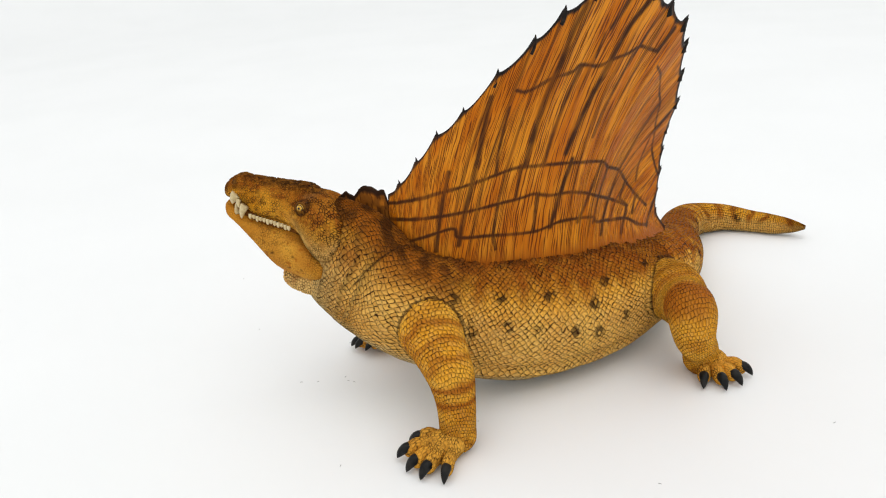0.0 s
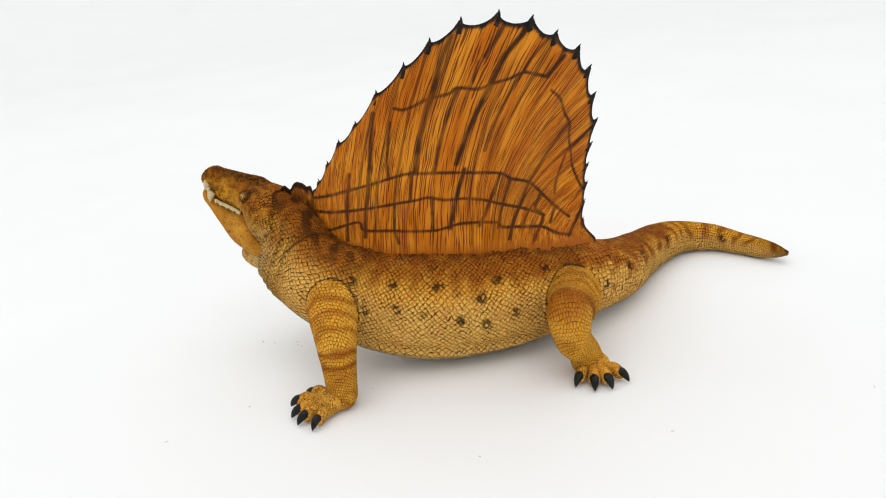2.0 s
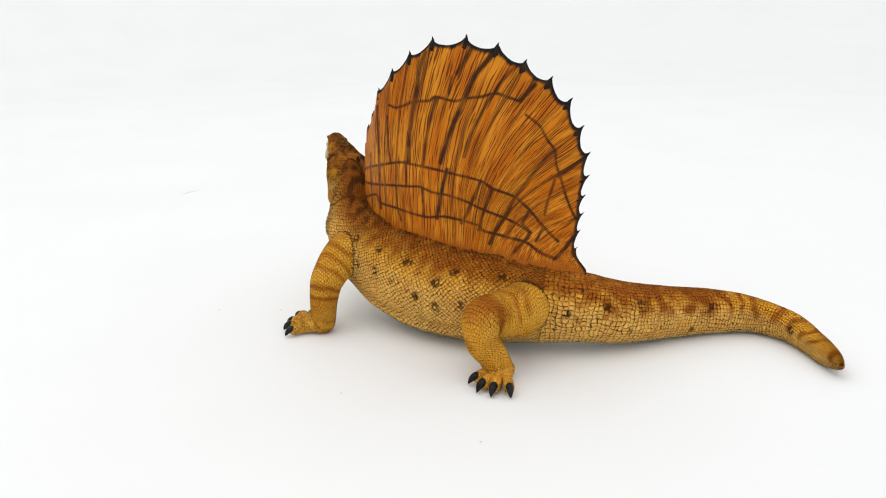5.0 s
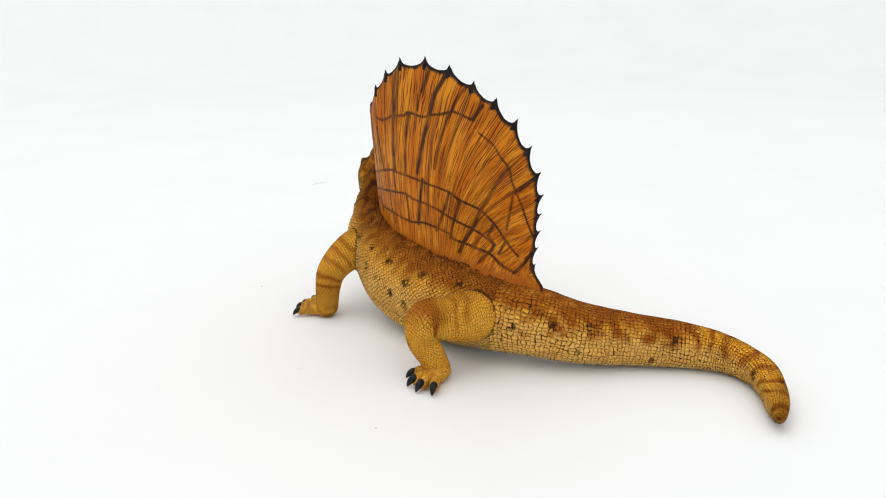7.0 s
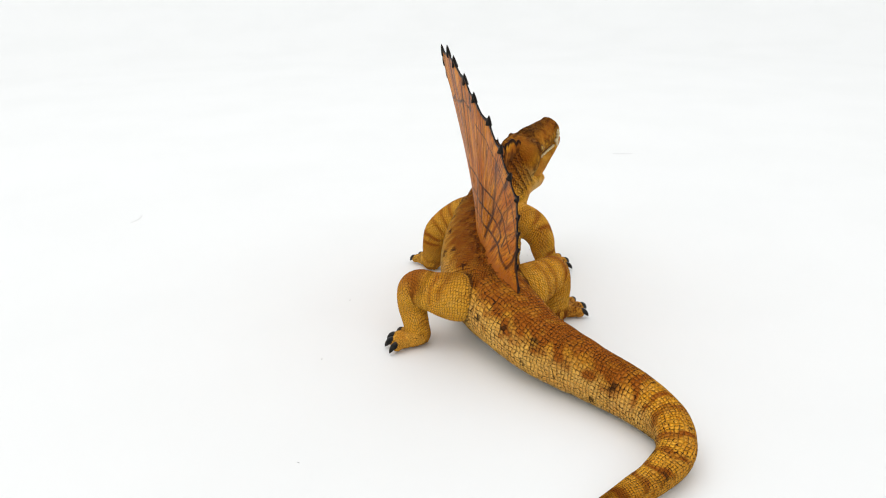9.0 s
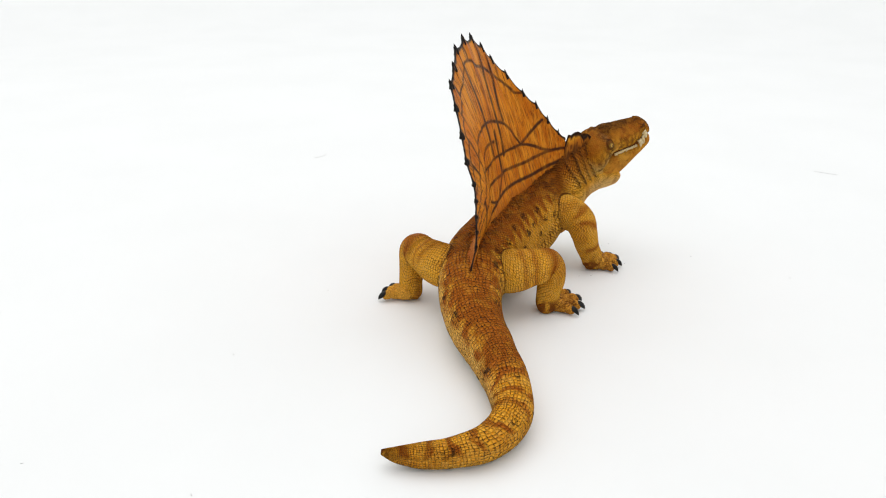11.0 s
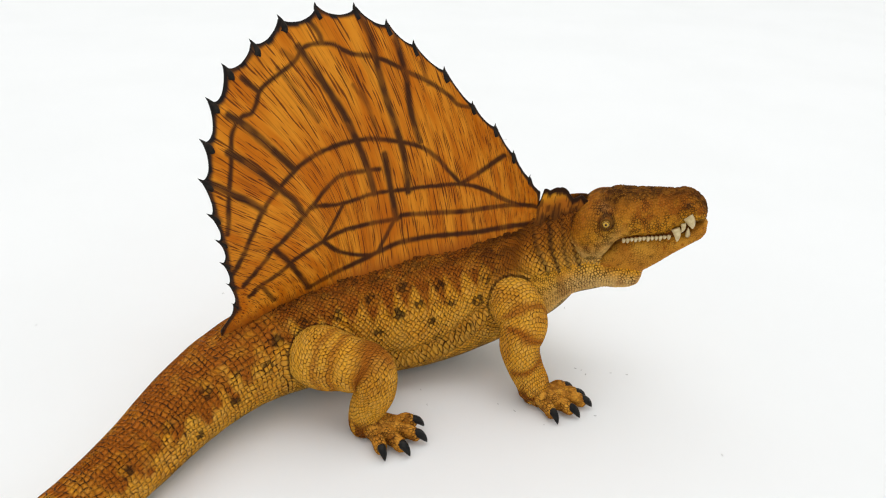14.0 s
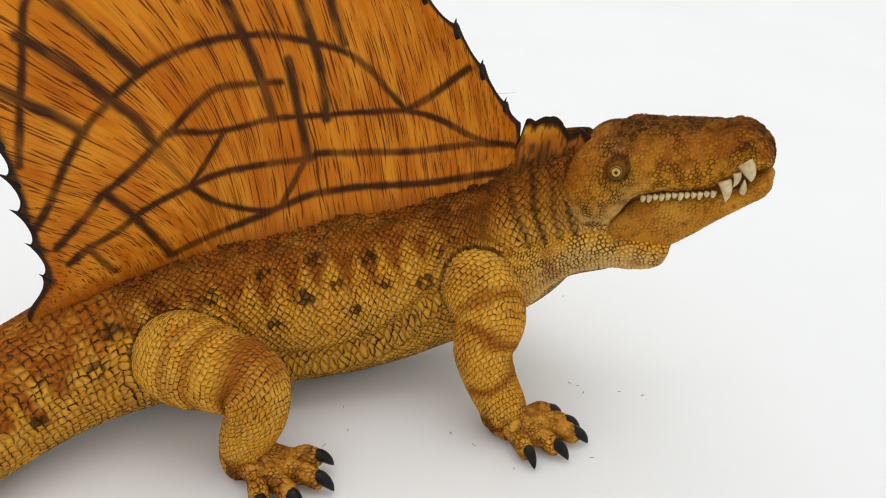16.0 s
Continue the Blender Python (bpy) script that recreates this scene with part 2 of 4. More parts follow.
def tube_faces(n, around, start=0):
    i = np.arange(n - 1)[:, None] * around
    j = np.arange(around)[None]
    k = (j + 1) % around
    return np.stack([i + j, i + k, i + around + k, i + around + j], axis=-1).reshape(-1, 4) + start


class Soup:
    """Gathers tubes into one mesh."""

    def __init__(self):
        self.v, self.q, self.t, self.a, self.s, self.count, self.uq, self.ut = [], [], [], {}, [], 0, [], []

    def tube(self, P, slot=0, uv=None, lap=(0, 0), **attrs):
        n, m = P.shape[:2]
        ends = np.stack([P[0].mean(0), P[-1].mean(0)])
        base, last, j = self.count, self.count + (n - 1) * m, np.arange(m)
        c = self.count + n * m
        self.q.append(tube_faces(n, m, base))
        self.t.append(np.concatenate([np.stack([np.full(m, c), base + (j + 1) % m, base + j], 1), np.stack([np.full(m, c + 1), last + j, last + (j + 1) % m], 1)]))
        self.v.append(np.concatenate([P.reshape(-1, 3), ends]))
        for key in ("wash", "rust", "dark", "pale", "spot_shade"):
            v = attrs.get(key, np.zeros((n, m)))
            v = np.broadcast_to(v, (n, m))
            self.a.setdefault(key, []).append(np.concatenate([v.ravel(), [v[0].mean(), v[-1].mean()]]))
        uv = np.zeros((n, m, 2)) if uv is None else uv
        full = np.concatenate([uv, uv[:, :1] + np.array(lap, float)], axis=1)
        self.uq.append(np.stack([full[:-1, :-1], full[:-1, 1:], full[1:, 1:], full[1:, :-1]], axis=2).reshape(-1, 2))
        self.ut.append(np.concatenate([np.stack([full[e, :-1], full[e, :-1], full[e, 1:]], axis=1).reshape(-1, 2) for e in (0, -1)]))
        self.s.append((slot, (n - 1) * m, 2 * m))
        self.count += n * m + 2
        return self

    def mesh(self, name, mats):
        slots = np.concatenate([np.full(q, s) for s, q, t in self.s] + [np.full(t, s) for s, q, t in self.s])
        return mesh_from(name, np.concatenate(self.v), np.concatenate(self.q), {k: np.concatenate(v) for k, v in self.a.items()},
                         np.concatenate(self.uq + self.ut), mats, slots, np.concatenate(self.t))


def part(name, mesh, parent, label=""):
    ob = new(name, mesh)
    ob.parent = parent
    return tagged(ob, label)


def scaled_skin(P, u, th, circ, row, col, shift, jitter, depth, seed, wash=1.0, wide=1.0):
    """Raises the scales on a tube of skin; returns the points and the wash that lies in the joints."""
    edge, pick = scale_field(u, th, circ, row, col, shift, jitter, seed)
    size = min(row, col)
    high = smooth(0, 0.30 * size, edge)
    n = grid_normals(P)
    # the wash has stayed in some joints and is rubbed out of others
    worn = (0.45 + 0.55 * smooth(0.34, 0.56, soft_noise(P, 620.0, seed + 2))) * (0.55 + 0.45 * smooth(0.25, 0.6, soft_noise(P, 130.0, seed + 3)))
    Q = P + n * (depth * (high - 0.6) + depth * 0.35 * (pick - 0.5) * high + 0.0006 * (soft_noise(P, 110.0, seed + 4) - 0.5))[..., None]
    return Q, wash * worn * (1 - smooth(0.05 * wide * size, 0.19 * wide * size, edge)), pick


def lattice_skin(P, u, th, circ, count, cell, depth, seed, brick=False):
    """Scales in a diamond or brick lattice: returns the raised points, the lattice coordinates, their step in one turn and a random number a scale."""
    along = np.concatenate([[0], np.cumsum(np.diff(u[:, 0]) / cell[1:])])[:, None]
    if brick:  # rows spread where the limb bends
        step = np.linalg.norm(np.diff(P, axis=0), axis=2) / cell[1:, None]
        along = 0.45 * along + 0.55 * np.concatenate([0 * step[:1], np.cumsum(step, axis=0)])
    w1, w2 = soft_noise(P, 330.0, seed) - 0.5, soft_noise(P, 330.0, seed + 11) - 0.5
    s1, s2 = soft_noise(P, 70.0, seed + 5) - 0.5, soft_noise(P, 70.0, seed + 16) - 0.5
    f1, f2 = soft_noise(P, 900.0, seed + 7) - 0.5, soft_noise(P, 900.0, seed + 18) - 0.5
    c, r = count * th, along + 0 * th
    square = count < 60
    a, b = (c, r) if brick else (np.where(square, c, c + r), np.where(square, r, c - r))
    a, b = a + 0.75 * w1 + 1.3 * s1 + 0.3 * f1, b + 0.75 * w2 + 1.3 * s2 + 0.3 * f2
    k = a + 0.5 * np.mod(np.floor(b), 2) if brick else a
    edge = np.minimum(0.5 - np.abs(k % 1 - 0.5), 0.5 - np.abs(b % 1 - 0.5))
    pick = hashed(np.floor(k), np.floor(b), seed)
    high = smooth(0, 0.32, edge)
    Q = P + grid_normals(P) * (depth * (high - 0.6) + depth * 0.45 * (pick - 0.5) * high + 0.0006 * (soft_noise(P, 110.0, seed + 4) - 0.5))[..., None]
    return Q, np.stack([a, b], axis=-1), (count, 0) if brick else np.stack([count, np.where(square, 0, count)], axis=-1), pick


# ---------------------------------------------------------------- setting: a white paper sheet, flat in the middle and curving up all round
def paper_sheet():
    flat, bend, rise = 1.6, 1.6, 2.0
    r = np.concatenate([[0.02], np.linspace(0.1, flat, 12), flat + bend * np.sin(np.linspace(0.06, np.pi / 2, 20)), [flat + bend + 0.02]])
    z = np.concatenate([np.zeros(13), bend * (1 - np.cos(np.linspace(0.06, np.pi / 2, 20))), [rise]])
    a = np.linspace(0, 2 * np.pi, 97)[:-1]
    P = np.stack([r[:, None] * np.cos(a), r[:, None] * np.sin(a), np.repeat(z[:, None], 96, 1)], axis=-1)
    under = P * np.array([1.0015, 1.0015, 1.0]) - np.array([0, 0, 0.001])
    n = len(r)
    verts = np.concatenate([P.reshape(-1, 3), under.reshape(-1, 3), [[0, 0, 0], [0, 0, -0.001]]])
    quads = np.concatenate([tube_faces(n, 96), tube_faces(n, 96, n * 96)[:, ::-1]])
    j = np.arange(96)
    k = (j + 1) % 96
    rim = np.stack([(n - 1) * 96 + j, (n - 1) * 96 + k, (2 * n - 1) * 96 + k, (2 * n - 1) * 96 + j], 1)
    tris = np.concatenate([np.stack([np.full(96, 2 * n * 96), k, j], 1), np.stack([np.full(96, 2 * n * 96 + 1), n * 96 + j, n * 96 + k], 1)])
    return mesh_from("backdrop", verts, np.concatenate([quads, rim]), None, None, (PAPER,), None, tris)


tagged(new("backdrop", paper_sheet()), "seamless white paper sheet under and around the toy", "backdrop", kind="structure")

# ---------------------------------------------------------------- the toy
toy = tagged(new("toy_reptile"), "ochre painted reptile toy with orange back sail on white paper", "toy reptile")
toy.empty_display_size = 0.05

# Trunk and tail: x, y, z, half width, height above, height below.
TRUNK = [
    (0.1215, -0.0150, 0.0668, 0.0020, 0.0040, 0.0040),
    (0.1205, -0.0142, 0.0665, 0.0085, 0.0200, 0.0120),
    (0.1162, -0.0105, 0.0640, 0.0122, 0.0295, 0.0185),
    (0.1030, 0.0012, 0.0590, 0.0162, 0.0290, 0.0240),
    (0.0900, 0.0106, 0.0500, 0.0206, 0.0232, 0.0278),
    (0.0680, 0.0155, 0.0385, 0.0240, 0.0230, 0.0285),
    (0.0450, 0.0185, 0.0310, 0.0255, 0.0268, 0.0285),
    (0.0200, 0.0185, 0.0280, 0.0255, 0.0255, 0.0272),
    (-0.0050, 0.0155, 0.0280, 0.0238, 0.0235, 0.0262),
    (-0.0280, 0.0090, 0.0275, 0.0210, 0.0205, 0.0235),
    (-0.0500, -0.0018, 0.0250, 0.0186, 0.0180, 0.0205),
    (-0.0688, -0.0158, 0.0205, 0.0160, 0.0160, 0.0182),
    (-0.0876, -0.0364, 0.0165, 0.0126, 0.0142, 0.0156),
    (-0.1073, -0.0563, 0.0138, 0.0110, 0.0120, 0.0135),
    (-0.1280, -0.0690, 0.0118, 0.0095, 0.0090, 0.0116),
    (-0.1478, -0.0674, 0.0102, 0.0083, 0.0062, 0.0100),
    (-0.1612, -0.0566, 0.0086, 0.0070, 0.0046, 0.0084),
    (-0.1698, -0.0457, 0.0078, 0.0055, 0.0042, 0.0074),
    (-0.1756, -0.0367, 0.0076, 0.0037, 0.0030, 0.0050),
    (-0.1794, -0.0288, 0.0078, 0.0009, 0.0009, 0.0010),
]


def blots(P, places, size):
    """Painted spots with ragged edges round the places."""
    out = np.zeros(P.shape[:-1])
    rag = 0.75 + 0.7 * soft_noise(P, 620.0, 3.0)
    for k, (x, y, z) in enumerate(places):
        d = np.linalg.norm(P - np.array([x, y, z]), axis=-1)
        d = np.linalg.norm(P - P.reshape(-1, 3)[d.argmin()], axis=-1)
        out = np.maximum(out, (1 - smooth(0.55, 1.0, d / (size * (0.8 + 0.4 * hashed(k * 1.0, 2.0, 1.0)) * rag))))
    return out


SPOTS_LEFT = [(0.080, 0.029, 0.051), (0.074, 0.037, 0.040), (0.060, 0.035, 0.051), (0.059, 0.041, 0.040), (0.047, 0.045, 0.037), (0.038, 0.038, 0.047),
              (0.030, 0.043, 0.031), (0.018, 0.041, 0.040), (0.016, 0.044, 0.027), (0.009, 0.035, 0.045), (0.002, 0.040, 0.030), (-0.017, 0.028, 0.046),
              (-0.030, 0.026, 0.045), (-0.050, 0.019, 0.028)]
SPOTS_RIGHT = [(0.035, -0.003, 0.045), (0.025, -0.004, 0.042), (0.049, -0.005, 0.045), (0.062, -0.007, 0.045), (0.067, -0.004, 0.054), (0.040, -0.006, 0.037),
               (0.015, -0.006, 0.035), (0.045, 0.000, 0.052), (0.056, -0.008, 0.033), (0.042, -0.007, 0.028), (-0.003, -0.003, 0.045), (-0.018, -0.003, 0.044),
               (-0.030, -0.009, 0.041), (-0.049, -0.019, 0.034), (-0.035, -0.014, 0.032), (-0.060, -0.025, 0.031), (-0.050, -0.023, 0.023), (-0.076, -0.037, 0.026),
               (-0.065, -0.032, 0.017), (0.013, 0.001, 0.049), (0.029, 0.002, 0.052)]
SPOTS_TAIL = [(-0.077, -0.003, 0.014), (-0.082, -0.009, 0.029), (-0.068, 0.005, 0.029), (-0.104, -0.036, 0.007), (-0.109, -0.047, 0.019), (-0.152, -0.057, 0.011),
              (-0.091, -0.051, 0.021), (-0.138, -0.075, 0.015), (-0.167, -0.057, 0.011), (-0.112, -0.063, 0.022), (-0.125, -0.069, 0.012)]


HEAD_AT, HEAD_WAY = np.array([0.1172, -0.0134, 0.0004]), np.array([0.795, -0.607, 0.0])
HEAD_SIDE = np.array([0.607, 0.795, 0.0])


def rolled_head(P):
    """The head is rolled a little on the neck: its underside swings to its left."""
    lift = ((P - HEAD_AT) @ HEAD_SIDE)[..., None] * np.array([0, 0, 0.20])
    return P + HEAD_SIDE * (0.15 * (0.088 - P[..., 2:3])) + HEAD_SIDE * (0.25 * np.maximum(P[..., 2:3] - 0.090, 0)) + lift


def head_key(t, top, low, w, split=0.5):
    c = HEAD_AT + HEAD_WAY * t
    z = low + (top - low) * split
    return (c[0], c[1], z + HEAD_AT[2], w, top - z, z - low)


# Throat: along the head's axis, top, bottom, half width.
THROAT = [(0.0207, 0.0600, 0.0568, 0.0020), (0.0196, 0.0625, 0.0535, 0.0060), (0.0160, 0.0650, 0.0512, 0.0086), (0.0110, 0.0660, 0.0497, 0.0100), (0.0040, 0.0670, 0.0480, 0.0112),
          (-0.0040, 0.0680, 0.0450, 0.0130), (-0.0120, 0.0660, 0.0390, 0.0150), (-0.0220, 0.0600, 0.0275, 0.0180), (-0.0340, 0.0540, 0.0190, 0.0190), (-0.0420, 0.0480, 0.0250, 0.0080)]

# Limbs, from inside the trunk to the sole: x, y, z, radius, radius across.
FRONT_LEFT = [(0.0840, 0.0160, 0.0430, 0.0120, 0.0120), (0.0885, 0.0275, 0.0425, 0.0135, 0.0135), (0.0895, 0.0390, 0.0385, 0.0112, 0.0114), (0.0892, 0.0495, 0.0310, 0.0092, 0.0094),
              (0.0892, 0.0532, 0.0210, 0.0077, 0.0080), (0.0896, 0.0542, 0.0110, 0.0072, 0.0073), (0.0902, 0.0552, 0.0050, 0.0070, 0.0068), (0.0906, 0.0556, 0.0012, 0.0045, 0.0045)]
FRONT_RIGHT = [(0.0760, 0.0020, 0.0430, 0.0115, 0.0115), (0.0795, -0.0080, 0.0420, 0.0122, 0.0122), (0.0800, -0.0185, 0.0370, 0.0105, 0.0112), (0.0765, -0.0245, 0.0290, 0.0086, 0.0092),
               (0.0785, -0.0265, 0.0200, 0.0078, 0.0082), (0.0820, -0.0290, 0.0110, 0.0073, 0.0075), (0.0832, -0.0300, 0.0050, 0.0070, 0.0068), (0.0830, -0.0305, 0.0012, 0.0045, 0.0045)]
HIND_LEFT = [(-0.0270, 0.0080, 0.0280, 0.0090, 0.0090), (-0.0294, 0.0300, 0.0305, 0.0138, 0.0138), (-0.0249, 0.0465, 0.0320, 0.0116, 0.0116), (-0.0209, 0.0565, 0.0325, 0.0105, 0.0105),
             (-0.0214, 0.0590, 0.0220, 0.0088, 0.0086), (-0.0268, 0.0568, 0.0130, 0.0074, 0.0074), (-0.0298, 0.0554, 0.0050, 0.0074, 0.0070), (-0.0316, 0.0546, 0.0012, 0.0047, 0.0045)]
HIND_RIGHT = [(-0.0190, 0.0090, 0.0280, 0.0090, 0.0090), (-0.0130, -0.0080, 0.0295, 0.0138, 0.0138), (-0.0020, -0.0200, 0.0310, 0.0118, 0.0118), (0.0065, -0.0265, 0.0305, 0.0105, 0.0105),
              (0.0075, -0.0295, 0.0220, 0.0088, 0.0088), (0.0040, -0.0295, 0.0130, 0.0075, 0.0075), (0.0035, -0.0295, 0.0050, 0.0072, 0.0070), (0.0045, -0.0300, 0.0012, 0.0045, 0.0045)]


def trunk():
    P, u, th, circ = tube(TRUNK, 1250, 600, power=2.15)
    u = u + 0.0181  # as measured from the chin
    turn = np.minimum(th, 1 - th) * 2  # 0 on the back, 1 under the belly
    mid_line = P.mean(axis=1, keepdims=True)
    ridge = smooth(0.014, 0.030, u) * (1 - smooth(0.055, 0.085, u)) * (1 - smooth(0.10, 0.55, turn))
    P[..., :2] = P[..., :2] - (P - mid_line)[..., :2] * (0.45 * ridge)[..., None]
    swing = (1 - smooth(0.035, 0.065, u)) * 0.42 * np.maximum(0.060 - P[..., 2], 0)
    P = P + np.array([0.607, 0.795, 0.0]) * swing[..., None]
    back = smooth(0.065, 0.090, u) * (1 - smooth(0.15, 0.19, u)) * (1 - smooth(0.0, 0.40, turn))
    P = P + np.array([0.0, -0.0030, 0.0020]) * back[..., None]
    big, mid = soft_noise(P, 95.0, 1.0), soft_noise(P, 260.0, 2.0)
    # shallow fold along the lower flank and folds round the neck
    n = grid_normals(P)
    ridge_at = np.where(th > 0.5, 0.67, 0.46 + 0.12 * smooth(0.080, 0.115, u) - 0.02 * smooth(0.13, 0.165, u)) + 0.03 * (big - 0.5)
    fold = np.exp(-((turn - ridge_at) / 0.036)**2) * smooth(0.075, 0.10, u) * (1 - smooth(0.15, 0.18, u))
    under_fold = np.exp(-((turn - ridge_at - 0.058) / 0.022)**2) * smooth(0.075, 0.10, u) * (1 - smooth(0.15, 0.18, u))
    neck = np.zeros_like(u)
    for at, deep in ((0.0300, 0.8), (0.0345, 0.7), (0.0395, 1.0), (0.0450, 0.8)):
        neck = np.maximum(neck, deep * np.exp(-((u - at + 0.009 * (turn - 0.4) + 0.004 * (big - 0.5)) / 0.0010)**2))
    neck *= smooth(0.10, 0.25, turn) * (1 - smooth(0.66, 0.86, turn))
    ease = np.where(th > 0.5, 0.35, 1.0)
    P = P + n * (0.0036 * ease * fold - 0.0022 * ease * under_fold - 0.0017 * neck)[..., None]
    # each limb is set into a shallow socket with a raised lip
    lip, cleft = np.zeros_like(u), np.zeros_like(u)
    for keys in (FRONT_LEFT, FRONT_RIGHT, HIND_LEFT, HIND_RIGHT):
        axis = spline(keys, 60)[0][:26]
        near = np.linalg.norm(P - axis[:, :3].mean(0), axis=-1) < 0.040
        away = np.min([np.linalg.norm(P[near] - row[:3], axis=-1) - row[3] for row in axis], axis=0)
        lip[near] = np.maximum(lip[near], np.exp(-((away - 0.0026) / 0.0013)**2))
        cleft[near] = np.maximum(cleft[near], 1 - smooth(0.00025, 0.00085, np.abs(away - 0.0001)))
    upper = 1 - smooth(0.50, 0.75, turn)
    P = P + n * (0.0011 * lip * upper - 0.0006 * cleft)[..., None]
    # knobbly strip along the foot of the sail
    strip = (1 - smooth(0.07, 0.19, turn + 0.06 * (big - 0.5))) * smooth(0.045, 0.060, u) * (1 - smooth(0.18, 0.21, u))
    knobs = soft_noise(P, 620.0, 8.0)
    P = P + n * (0.0018 * (knobs - 0.45) * strip)[..., None]
    # fewer scales round the tail than round the trunk
    count = np.where(u < 0.190, 62, np.where(u < 0.225, 52, np.where(u < 0.250, 48, np.where(u < 0.285, 42, np.where(u < 0.325, 34, 28)))))[:, :1]
    Q, uv, lap, pick = lattice_skin(P, u, th, circ, count, circ[:, 0] / count[:, 0], 0.00060, 1.0)
    # rust on the back: a toothed lower edge on the right flank, a narrow soft one on the left
    left = th > 0.5
    teeth = 0.15 * np.abs(((u / 0.0105 + 0.4 * (big - 0.5)) % 1) * 2 - 1)
    edge = np.where(left, 0.22 + 0.10 * (big - 0.5) + 0.3 * teeth, 0.20 + 0.10 * (big - 0.5) + teeth * smooth(0.05, 0.07, u))
    rust = (1 - smooth(edge - 0.05, edge + np.where(left, 0.12, 0.07), turn)) * (0.85 + 0.4 * (mid - 0.4))
    # saddle-shaped blotches on the tail, thin bands near its tip
    saddle = np.abs(((u / np.where(u > 0.27, 0.0118, 0.0150) + 0.9 * (big - 0.5) + 0.3 * (mid - 0.5)) % 1) * 2 - 1)
    tail_edge = 0.26 + 0.16 * saddle + 0.24 * (mid - 0.5)
    on_tail = smooth(0.19, 0.215, u)
    tail_rust = (1 - smooth(tail_edge - 0.10, tail_edge + 0.20, turn)) * (0.62 + 0.6 * mid)
    tip = smooth(0.40, 0.80, saddle) * (1 - smooth(0.30, 0.62, turn + 0.3 * (mid - 0.5))) * (0.45 + 0.8 * mid)
    tail_rust = tail_rust + (tip - tail_rust) * smooth(0.28, 0.31, u)
    rust = rust * (1 - on_tail) + tail_rust * on_tail
    # right flank browner all over, more so towards the tail; left flank paler
    rust = np.maximum(rust, np.where(left, 0.0, 0.20 + 0.16 * smooth(0.17, 0.21, u)) * smooth(0.05, 0.07, u) * (0.6 + 0.8 * (mid - 0.4)) * (1 - smooth(0.6, 0.8, turn)))
    under = smooth(0.70, 0.90, turn + 0.1 * (mid - 0.5))
    throat = (1 - smooth(0.018, 0.042, u)) * smooth(0.30, 0.6, turn)
    pale = np.clip(0.75 * under + 0.42 * throat + np.where(left, 0.30, 0.05) * smooth(0.2, 0.5, turn), 0, 0.9)
    spot_shade = blots(P, SPOTS_LEFT + SPOTS_RIGHT + SPOTS_TAIL, 0.0030)
    # dark-lined belly scales, with the belly's shade painted in, stronger on the right
    spot_shade = np.maximum(spot_shade, np.where(left, 0.15, 0.5) * smooth(0.60, 0.75, turn) * smooth(0.07, 0.09, u))
    dark = 0.55 * strip * smooth(0.60, 0.38, knobs)
    nape = smooth(0.016, 0.028, u) * (1 - smooth(0.066, 0.092, u)) * (1 - smooth(np.where(left, 0.24, 0.26), np.where(left, 0.50, 0.56), turn + 0.15 * (big - 0.5)))
    rust = np.maximum(rust * smooth(0.030, 0.048, u), 0.9 * nape)
    dark = np.maximum(dark, 0.70 * nape * smooth(0.25, 0.6, mid) * (1 - smooth(0.12, 0.42, turn)))
    # the seam where the neck is set into the trunk
    seam = np.exp(-((u - 0.0560 + 0.036 * (turn - 0.1)) / 0.00045)**2) * smooth(0.06, 0.10, turn) * (1 - smooth(0.46, 0.52, turn)) * left
    Q = Q - n * (0.0007 * seam)[..., None]
    # shade in the right flank crease is painted; neck folds, limb gaps, seam darkened
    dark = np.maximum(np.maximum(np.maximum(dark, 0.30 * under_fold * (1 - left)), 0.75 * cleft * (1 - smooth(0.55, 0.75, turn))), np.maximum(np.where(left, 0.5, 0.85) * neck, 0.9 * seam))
    wear = 0.82 + 0.18 * smooth(0.3, 0.6, soft_noise(P, 140.0, 9.0))
    wear = wear * (1 - 0.15 * throat)
    soup = Soup().tube(Q, 0, uv, lap, wash=wear, rust=np.clip(rust, 0, 0.95), dark=np.clip(dark, 0, 0.9), pale=pale, spot_shade=spot_shade)
    # loose pale skin of the throat, from the chin back into the chest
    T, tu, tth, tc = tube([head_key(*k) for k in THROAT], 300, 260, power=2.2, way=HEAD_WAY)
    T = T + HEAD_SIDE * (0.42 * np.maximum(0.060 - T[..., 2], 0) * (1 - smooth(0.022, 0.052, tu)))[..., None]
    sag = soft_noise(T, 170.0, 21.0) - 0.5
    T = T + grid_normals(T) * (0.0009 * sag)[..., None]
    T, tw, tp = scaled_skin(T, tu, tth, tc, 0.00120, 0.00150, 0.5, 0.7, 0.00055, 23.0, 0.95, 1.4)
    tb = soft_noise(T, 260.0, 24.0)
    down = smooth(0.25, 0.55, np.minimum(tth, 1 - tth) * 2)
    soup.tube(T, 1, wash=tw, rust=0.10 + 0.30 * smooth(0.55, 0.8, tb), pale=np.clip(0.55 * down * (1 - 0.5 * smooth(0.02, 0.05, tu)), 0, 0.8), dark=0.12 * smooth(0.5, 0.8, tb))
    return soup.mesh("trunk", (SKIN_SCALES, SKIN))


body = part("trunk_and_tail", trunk(), toy, "ochre scaly trunk with rust-brown back and dark spots")

